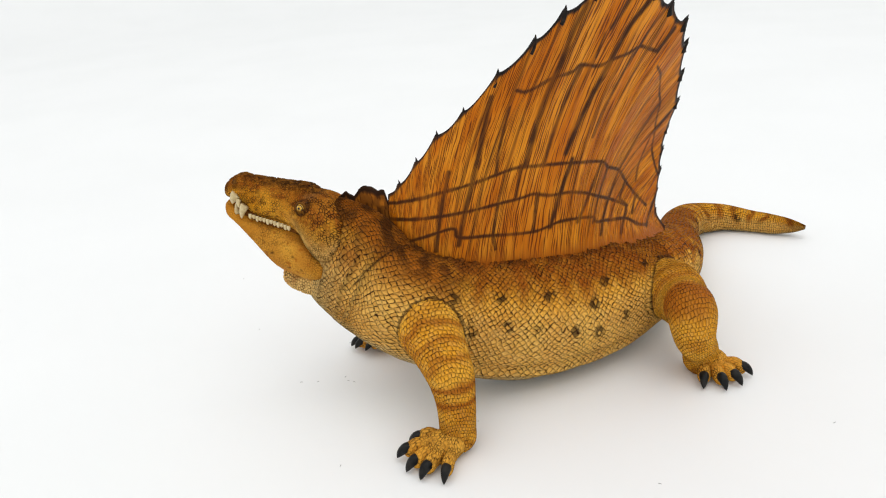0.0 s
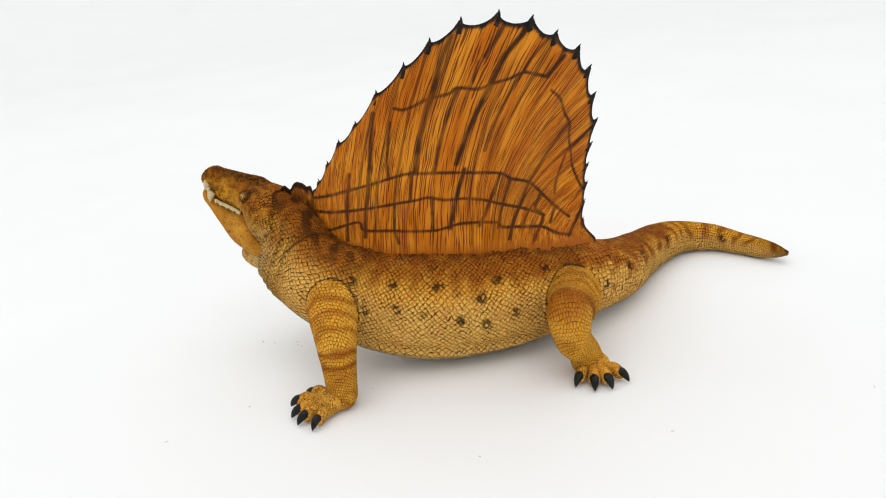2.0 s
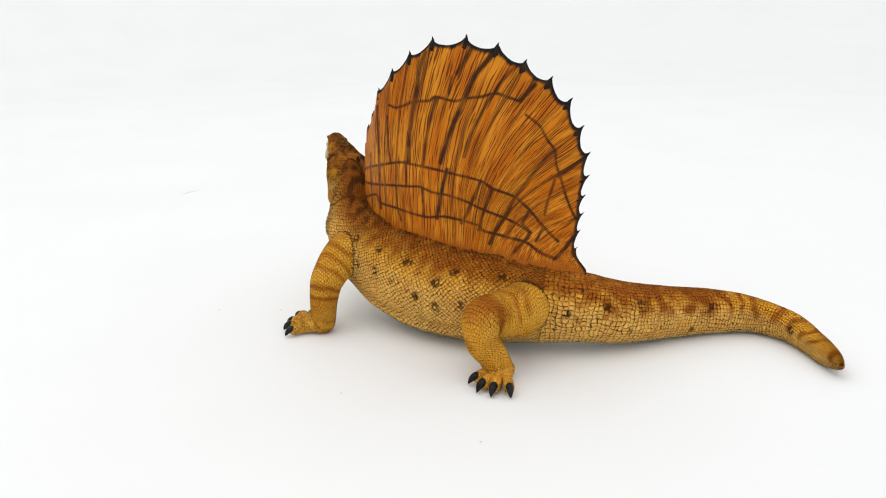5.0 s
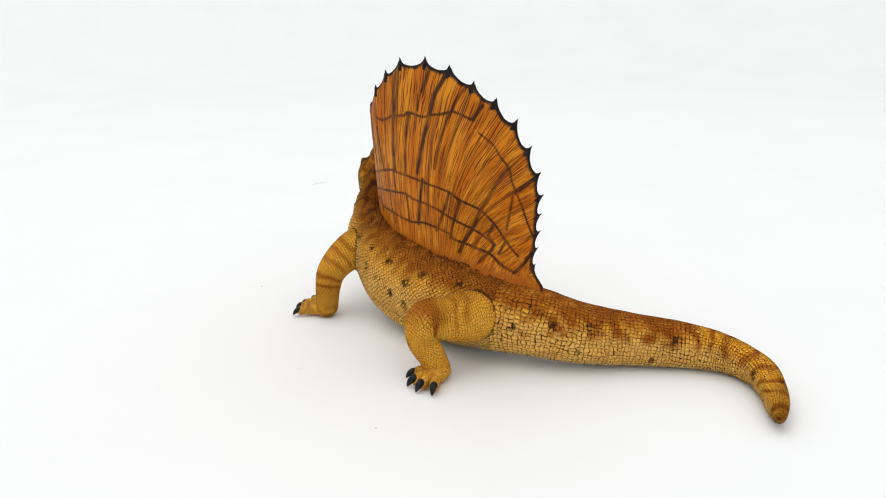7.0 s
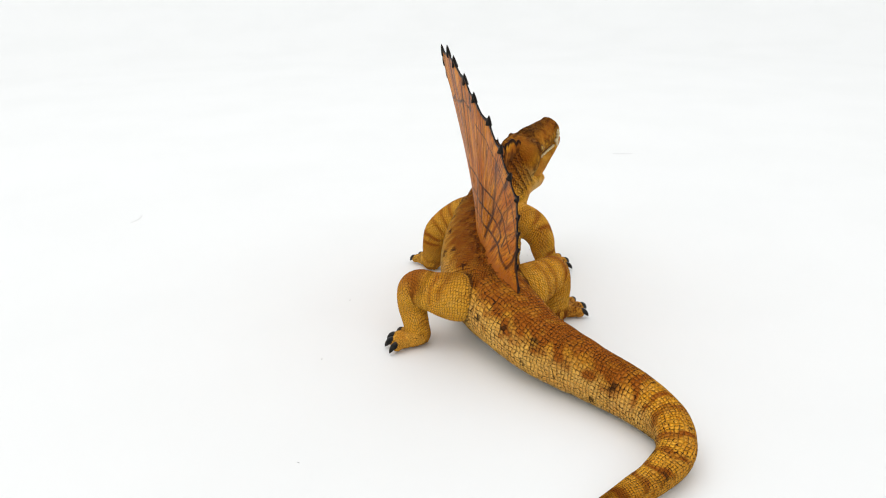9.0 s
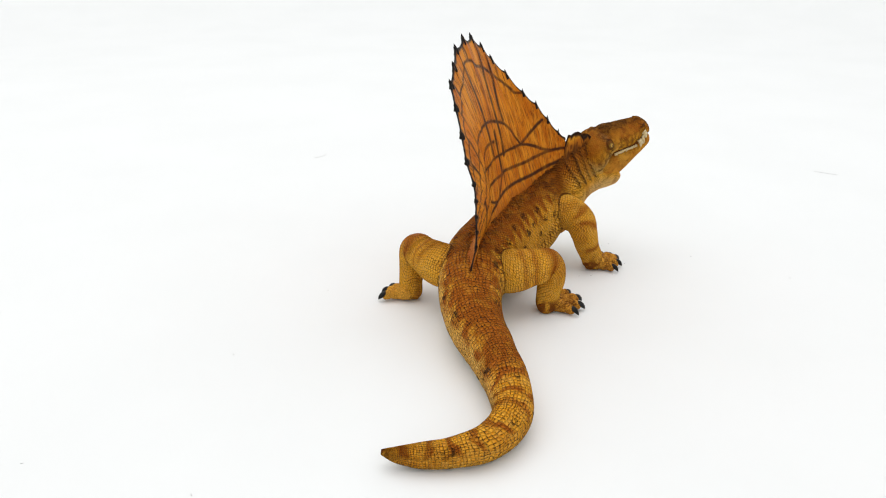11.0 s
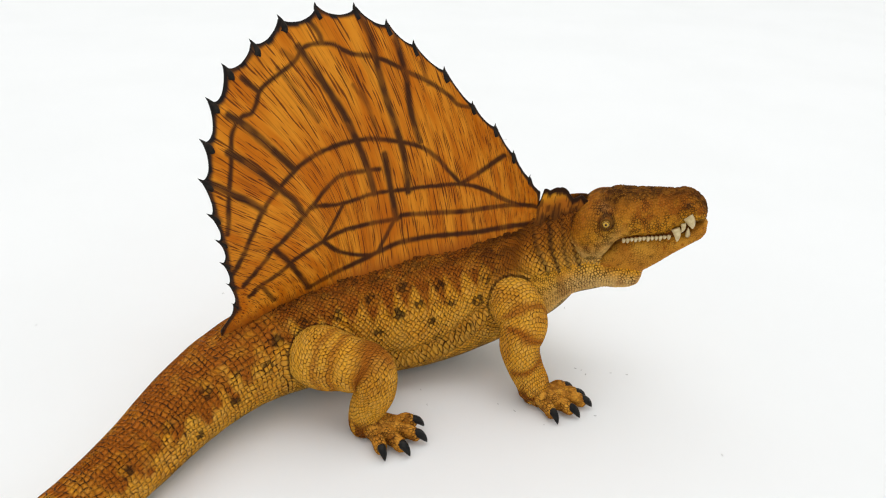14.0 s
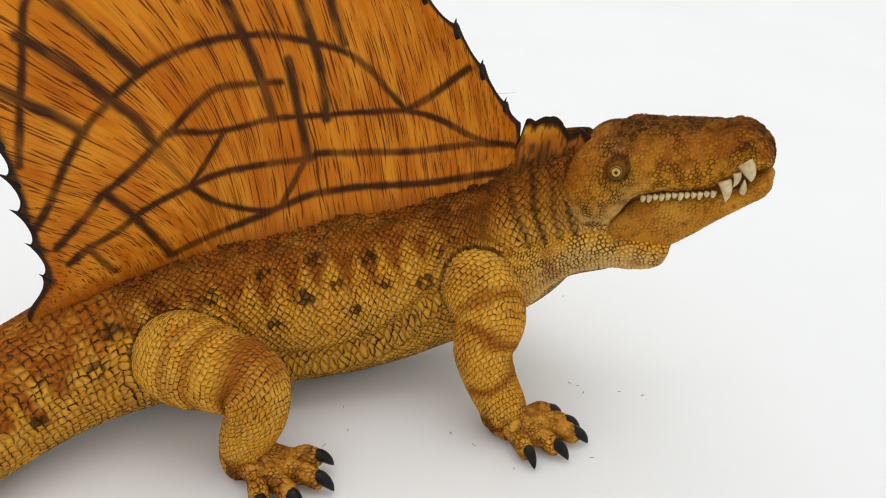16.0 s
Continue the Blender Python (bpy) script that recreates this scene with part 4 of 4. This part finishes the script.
stroke(BARS_LEFT, 1.485, 0.95, 21.4, 162.8, 25.9, 154.5, 29.4, 144.3, 33.8, 133.7, 37.9, 121.2, 42.3, 103)
stroke(BARS_LEFT, 1.32, 0.95, -2.3, 164.1, 1.2, 159.1, 6.6, 152.3)
stroke(BARS_LEFT, 1.485, 0.95, -14.5, 164.3, -10.3, 159, -3.6, 152.3, 1.1, 145.2, 6, 136.5, 12.1, 126, 17.6, 115.1, 22.5, 103.8)
stroke(BARS_LEFT, 0.825, 0.86, 9.8, 150.3, 12.7, 141.6)
stroke(BARS_LEFT, 1.155, 0.86, 19.9, 139, 24.8, 128.4, 29.4, 115.8, 33.5, 100.9)
stroke(BARS_LEFT, 0.99, 0.86, -24.6, 157, -20.8, 153.8, -16, 149.1, -11.7, 143.5, -6.6, 137, -1.9, 129.7, 4, 119, 8.5, 107.9)
stroke(BARS_LEFT, 1.32, 0.95, -31.5, 147, -26.7, 142.2, -23.5, 138.7)
stroke(BARS_LEFT, 1.155, 0.86, -36.8, 112.4, -31.1, 107.1, -25, 99.1, -18, 89.4, -14.5, 84.5, -10.6, 76.2, -5.5, 67.4, -2, 58.5)
stroke(BARS_LEFT, 1.155, 0.86, -49.4, 107.7, -43.7, 103.1, -37.1, 97.8)
stroke(BARS_LEFT, 1.32, 0.95, 19, 100.2, 23.1, 88.5, 26.2, 78.1, 28, 71)
stroke(BARS_LEFT, 1.155, 0.86, 1, 94.6, 5.1, 85.5, 9.1, 77.1, 13.1, 69.5)
stroke(BARS_LEFT, 0.99, 0.86, -4.6, 90.4, 0.4, 78, 3.8, 66.2)
stroke(BARS_LEFT, 1.155, 0.86, -21.5, 77.8, -18, 69.9, -21.8, 65.4, -19.4, 59.9, -15.5, 54.8)
stroke(BARS_LEFT, 0.99, 0.86, -29.1, 68.9, -25.8, 60.9)
stroke(BARS_LEFT, 1.32, 0.95, -44.6, 63.8, -38.3, 54.2, -36, 51.7)
stroke(BARS_LEFT, 1.155, 0.86, 58.2, 133, 60.8, 119.9, 63.5, 104.7, 68.2, 81.2, 69.7, 70.8)
stroke(BARS_LEFT, 0.825, 0.86, 51.2, 128.2, 54.3, 111.7, 55, 100.5)
stroke(BARS_LEFT, 0.825, 0.86, 53.4, 87.3, 55.1, 74.5, 53.9, 66.1)
stroke(BARS_LEFT, 0.825, 0.86, 72.9, 103.8, 76.1, 87.6, 78.5, 68.8)
stroke(BARS_LEFT, 0.825, 0.86, 44, 103, 45.8, 89.1)
stroke(BARS_LEFT, 0.825, 0.86, -35.5, 96.2, -30.5, 82.4, -29.3, 75.6)
stroke(BARS_LEFT, 0.825, 0.86, 35.5, 88.6, 36.3, 78.3, 36.6, 71.1)
stroke(BARS_RIGHT, 1, 0.95, -46.3, 69.3, -40.5, 77.5, -35.2, 87.3, -29.6, 95.5, -22.6, 102, -14.7, 107.8, -6.6, 111.4, 2.4, 114, 13.1, 115, 22.3, 114.7, 31.7, 112.6, 42.9, 109.3, 50.8, 103.7, 56.3, 97.2, 61.6, 91.3)
stroke(BARS_RIGHT, 1, 0.95, -41, 64.6, -32.5, 72.5, -27.7, 77.9, -19.4, 83.5, -12.4, 89.2, -7.7, 92.5, -2, 97.1, 5.1, 101.3, 15.2, 101.5, 23.1, 101.5)
stroke(BARS_RIGHT, 0.9, 0.95, -12.4, 89.2, -8.5, 91.2, 1.8, 89.2, 11.2, 89.8, 20.1, 91, 35.5, 90.9, 48.7, 91.2, 61.6, 91.3, 71.4, 89.2, 80.3, 85.2, 85.7, 83.7)
stroke(BARS_RIGHT, 1, 0.95, -39.1, 58.9, -33.8, 62.5, -26.3, 65.8, -17.8, 71.5, -5.5, 75.3, 2.4, 76.7, 13.6, 77.5, 29.9, 78.1, 33.3, 79.4, 48.3, 78.8, 68.1, 79.5, 91.5, 85.4)
stroke(BARS_RIGHT, 0.8, 0.95, -5.5, 75.3, -0.4, 81, 4.8, 88.1)
stroke(BARS_RIGHT, 0.9, 0.95, -5.5, 75.3, 1.7, 68.2, 11.1, 64.1, 19.2, 63.4, 22.8, 68, 28.2, 76.6)
stroke(BARS_RIGHT, 1.1, 0.95, -13.5, 54.2, -3.9, 57.6, 7.5, 60.1, 19.2, 63.4, 29.3, 66.5, 42.8, 67.9, 67.9, 69.1, 84.7, 73.7, 92.7, 78.2)
stroke(BARS_RIGHT, 0.9, 0.95, -39.1, 58.9, -33.8, 62.1)
stroke(BARS_RIGHT, 1.3, 0.95, -39.8, 132.9, -34.2, 128.6, -26.2, 120.1, -15.4, 107.9)
stroke(BARS_RIGHT, 1.2, 0.95, -41.4, 119.5, -32.2, 112.5, -22.6, 102, -16.7, 95.7, -13.7, 90.2)
stroke(BARS_RIGHT, 1.2, 0.95, -52.6, 110.8, -46.5, 107.6, -43.2, 105, -36.2, 100.1, -29.7, 95)
stroke(BARS_RIGHT, 1.4, 0.95, 25.8, 107.5, 27.5, 95, 29.9, 78.1)
stroke(BARS_RIGHT, 0.8, 0.55, 13.3, 138.3, 18.7, 129.7, 22.5, 118)
stroke(BARS_RIGHT, 1, 0.95, 61.6, 91.3, 69.9, 96.8, 79.4, 106.2)
stroke(BARS_RIGHT, 1.2, 0.95, -27.2, 78.2, -20.9, 69.7, -12.8, 54.1)
stroke(BARS_RIGHT, 0.9, 0.95, -33.8, 62.5, -28.7, 52.8)
stroke(BARS_RIGHT, 0.7, 0.55, -14.5, 89.7, -5.5, 75.3)
stroke(BARS_RIGHT, 1.4, 0.95, -9.2, 155, -5, 148.7, 1.8, 137.7, 8.9, 125.5, 14, 113, 18, 101, 20.1, 91)
stroke(BARS_RIGHT, 1.4, 0.95, 17.4, 167.7, 22.9, 156.2, 26.5, 138, 30.5, 123.5, 33.5, 113, 35.4, 104, 36.3, 89.9)
stroke(BARS_RIGHT, 1.3, 0.95, 36, 163, 34.2, 157.3, 35.5, 150.2, 38.1, 139.2, 39.5, 124.4, 42.9, 111.5)
stroke(BARS_RIGHT, 0.9, 0.95, 65.3, 126.6, 60.9, 127.2, 56.8, 131.2, 49.1, 136.5, 40.2, 140.9, 34.3, 144, 28.4, 147, 21.5, 149.2, 14.8, 150.3, 10.6, 152.2, 5.9, 154.8, -0.7, 155.6, -6.8, 154.4, -10.5, 149.9, -15.5, 146.8, -21.4, 143.6, -26.2, 139.9, -28.5, 135, -30.7, 132, -34.8, 131.1, -38.4, 127.3, -39.8, 122.6, -40.7, 114.8, -42.6, 105.2, -43.8, 97.2, -45.1, 89)
stroke(BARS_RIGHT, 1, 0.55, -15.8, 153.7, -10.5, 149.9)
stroke(BARS_RIGHT, 0.9, 0.95, -4.5, 165.4, -0.3, 160.2, 1.3, 155.9)
stroke(BARS_RIGHT, 0.9, 0.55, -18.3, 147.5, -11.7, 138.4, -3.2, 125.3)
stroke(BARS_RIGHT, 1, 0.95, -32.8, 145.5, -27.1, 139.7)
stroke(BARS_RIGHT, 0.7, 0.55, 9.5, 152, 15.6, 140.1, 20.7, 126.2, 23.3, 116.8)
stroke(BARS_RIGHT, 0.9, 0.55, 45.6, 145.2, 48.2, 135.9)
stroke(BARS_RIGHT, 0.9, 0.95, -15.6, 165.3, -14.1, 162.8)


def sail():
    nq, nr = 540, 230
    base, rim, dip, q = sail_frame(nq)
    r = np.linspace(0, 1, nr)[None, :, None]
    long = np.linalg.norm(rim - base, axis=1)
    way = (rim - base) / long[:, None]
    drop = np.minimum(0.0036 * dip, 0.3 * long) * (1 + 0.25 * smooth(11, 13, q))
    top = rim - way * drop[:, None] - np.array([0, 0, 0.0])
    mid = base[:, None] + (top - base)[:, None] * r
    # rays bow a little towards the tail, and their tips lean back
    bow = np.sin(r[..., 0] * np.pi) * np.interp(q, (0, 5, 8, 10, 12, 15, 18, 21), (0, 0.003, 0.006, 0.010, 0.012, 0.013, 0.007, 0.0))[:, None]
    mid[..., 0] += bow
    tang = np.gradient(mid, axis=0)
    norm = np.cross(tang, np.gradient(mid, axis=1))
    norm /= np.maximum(np.linalg.norm(norm, axis=2, keepdims=True), 1e-9)
    norm *= np.sign(norm[..., 1:2].mean() or 1)
    rr = r[..., 0]
    half = 0.0006 + 0.0019 * (1 - rr)**2.5 + 0.0010 * (1 - smooth(0.0, 0.10, rr))
    half = half * (1 - 0.5 * smooth(0.95, 1.0, rr)) * np.minimum(1, 0.35 + long[:, None] / 0.03)
    fine = 0.00016 * (hashed(np.floor(q * 9)[:, None] + 0 * rr, np.floor(rr * 14 + hashed(np.floor(q * 9), 1.0, 3.0)[:, None] * 9), 2.0) - 0.5)
    ridge = 0.00035 * np.exp(-((q - np.round(q)) / 0.13)**2)[:, None] * smooth(0.3, 0.9, rr)
    L, R = mid + norm * (half + ridge + fine)[..., None], mid - norm * (half + ridge + fine[::-1])[..., None]
    black = np.maximum(smooth(0.978, 0.993, rr + 0.012 * (hashed(np.floor(q * 5), 2.0, 1.0)[:, None] - 0.5)) , 0.92 * (1 - smooth(0.4, 1.0, (1 - rr) * long[:, None] / (0.0020 + 0.0034 * np.exp(-np.abs(q - np.round(q)) / 0.10))[:, None])))
    rust = 0.9 * (1 - smooth(0.03, 0.14, rr * long[:, None] / 0.08 + 0.03 * (hashed(np.floor(q * 12), 4.0, 1.0)[:, None] - 0.5)))
    bars_l = near_lines(L[..., 0], L[..., 2], BARS_LEFT) * (0.78 + 0.22 * smooth(0.3, 0.6, soft_noise(L, 150.0, 31.0)))
    # brushed bars down the rays of the left side, uneven in strength
    ray = np.exp(-((q - np.round(q)) / 0.075)**4)[:, None] * smooth(2.5, 4, q)[:, None] * (1 - smooth(17, 19, q))[:, None]
    uneven = smooth(0.30, 0.60, soft_noise(np.stack([np.round(q)[:, None] * 0.37 + 0 * rr, 0.030 * rr + 0 * q[:, None], 0 * rr + 0 * q[:, None]], -1), 100.0, 6.0))
    bars_l = np.maximum(bars_l, 0.60 * ray * uneven * smooth(0.06, 0.12, rr))
    bars_r = near_lines(R[..., 0], R[..., 2], [(1.22 * h, *p) for h, *p in BARS_RIGHT]) * (0.80 + 0.20 * smooth(0.3, 0.6, soft_noise(R, 150.0, 32.0)))
    verts = np.concatenate([L.reshape(-1, 3), R.reshape(-1, 3)])
    i, j = np.arange(nq - 1)[:, None] * nr, np.arange(nr - 1)[None]
    f = np.stack([i + j, i + j + 1, i + nr + j + 1, i + nr + j], -1).reshape(-1, 4)
    n = nq * nr
    e = np.arange(nq - 1) * nr + nr - 1
    rim_f = np.stack([e, e + n, e + nr + n, e + nr], 1)
    k = np.arange(nr - 1)
    front = np.stack([k, k + n, k + 1 + n, k + 1], 1)
    back = front[:, ::-1] + (nq - 1) * nr
    uv = np.stack([np.repeat((q / len(SAIL_RAYS))[:, None], nr, 1), np.repeat(rr, nq, 0)], -1).reshape(-1, 2)
    attrs = {"wash": np.concatenate([bars_l.ravel(), bars_r.ravel()]), "dark": np.tile(np.broadcast_to(black, (nq, nr)).ravel(), 2), "rust": np.tile(np.broadcast_to(rust, (nq, nr)).ravel(), 2)}
    uv = np.concatenate([uv, uv + np.array([0.37, 2.0])])
    return mesh_from("sail", verts, np.concatenate([f, f[:, ::-1] + n, rim_f, front, back]), attrs, uv, (SAILMAT,))


fin = part("sail", sail(), toy, "orange sail with dark brushed web lines and black rim")
base_, rim_, _, q_ = sail_frame(21 * 40 + 1)
for k, (x, y, z, fx, out) in enumerate(SAIL_RAYS):
    if out > 0:
        tip, root = rim_[k * 40], base_[k * 40]
        way = (tip - root) / np.linalg.norm(tip - root)
        lean = np.array([-0.0012 if k > 9 else 0.0006, 0, 0.0008 if k > 9 else 0.0])
        P = horn(tip - way * 0.0056 * min(out, 1.0), tip + way * 0.0016, (0.0016 if k > 9 else 0.0012) * min(out, 1.1), 14, 12, -lean)
        part("spine_tip", Soup().tube(P, 0).mesh("spine_tip", (RIM,)), fin, "small black point on the sail rim")


# ---------------------------------------------------------------- crest on the neck, in front of the sail
def crest():
    n, m = 120, 30
    f = np.linspace(0, 1, n)
    foot = np.array([0.0908, 0.0022, 0.0680]) + f[:, None] * np.array([0.0222, -0.0152, 0.0100])
    rise = np.interp(f, (0, 0.025, 0.06, 0.22, 0.34, 0.48, 0.576, 0.70, 0.80, 0.90, 1.0), (0.0205, 0.0212, 0.0256, 0.0250, 0.0256, 0.0226, 0.0182, 0.0196, 0.0168, 0.0152, 0.0130))
    rise = rise - 0.0010 + 0.0012 * np.abs(np.sin(f * 19)) * (1 - f)
    r = np.linspace(0, 1, m)
    mid = foot[:, None] + np.array([0.06, -0.04, 1.0]) * (rise[:, None] * r)[..., None]
    side = np.array([0.56, 0.83, 0.0])
    half = (0.0005 + 0.0019 * (1 - r)**1.5)[None] * np.ones((n, 1))
    L, R = mid + side * half[..., None], mid - side * half[..., None]
    P = np.concatenate([L, R[:, ::-1]], axis=1)
    tall = np.concatenate([r, r[::-1]])[None] * rise[:, None]
    left = rise[:, None] - tall
    dark = 1 - smooth(0.0016, 0.0034, left + 0.0015 * (soft_noise(P, 500.0, 2.0) - 0.5))
    rust = 0.75 * (1 - smooth(0.014, 0.024, tall + 0.003 * (soft_noise(P, 300.0, 3.0) - 0.5))) + 0.35
    dark = np.maximum(dark, 0.75 * (1 - smooth(0.010, 0.0190, tall + 0.006 * (soft_noise(P, 400.0, 5.0) - 0.5))))
    face = np.concatenate([np.ones(m), np.zeros(m)])[None]
    rust = np.maximum(rust, 0.88 * face)
    dark = np.maximum(dark, 0.55 * face * smooth(0.40, 0.62, soft_noise(P, 420.0, 9.0)))
    streak = smooth(0.62, 0.7, hashed(np.floor(f * 46)[:, None] + 0 * tall, np.floor(tall / 0.0035), 3.0))
    return Soup().tube(P, 0, dark=dark, rust=np.clip(rust, 0, 0.9), wash=0.6 * streak).mesh("crest", (SKIN,))


part("crest", crest(), toy, "low black-edged crest on the neck")

# ---------------------------------------------------------------- lint on the paper
LINT_AT = [(0.1146, -0.0118), (0.1173, -0.0179), (0.1371, -0.0238), (0.0350, -0.0071), (0.0345, -0.0187), (0.0263, -0.0237), (0.0664, -0.0273), (0.0719, -0.0341),
           (0.0810, -0.0466), (0.1063, -0.0476), (0.1447, -0.1575), (0.1169, -0.0139), (0.1300, -0.0201), (0.1467, -0.0862), (0.1717, 0.0629), (0.0760, 0.0428),
           (0.0330, 0.1077), (-0.0492, 0.1106), (-0.1452, 0.1015), (-0.2389, 0.0298), (-0.2655, 0.1118), (0.1363, 0.0432)]


def lint(long, thick, seed):
    rnd = random.Random(seed)
    a, c = rnd.uniform(0, 6.28), rnd.uniform(-1.2, 1.2)
    rows = []
    for k in range(6):
        f = k / 5 - 0.5
        rows.append((math.cos(a + c * f) * long * f, math.sin(a + c * f) * long * f, thick * (1 + 0.6 * rnd.random()), thick, thick * 0.7, thick))
    return Soup().tube(tube(rows, 10, 6)[0]).mesh("lint_speck", (LINT,))


for k, (x, y) in enumerate(LINT_AT):
    ob = new("lint_speck", lint(0.0006 + 0.0010 * hashed(k * 1.0, 1.0, 2.0), 0.00010, k))
    ob.location = (x, y, 0.0)
    tagged(ob, "tiny grey lint speck lying on white paper", "lint", "lint specks on the paper")
for k, (x, y, turn) in enumerate(((0.214, 0.337, 20), (0.452, -0.150, 70))):
    ob = new("lint_fibre", lint(0.022, 0.00011, 50 + k))
    ob.location = (x, y, 0.0)
    tagged(ob, "thin grey fibre lying on white paper", "lint", "lint fibres on the paper")
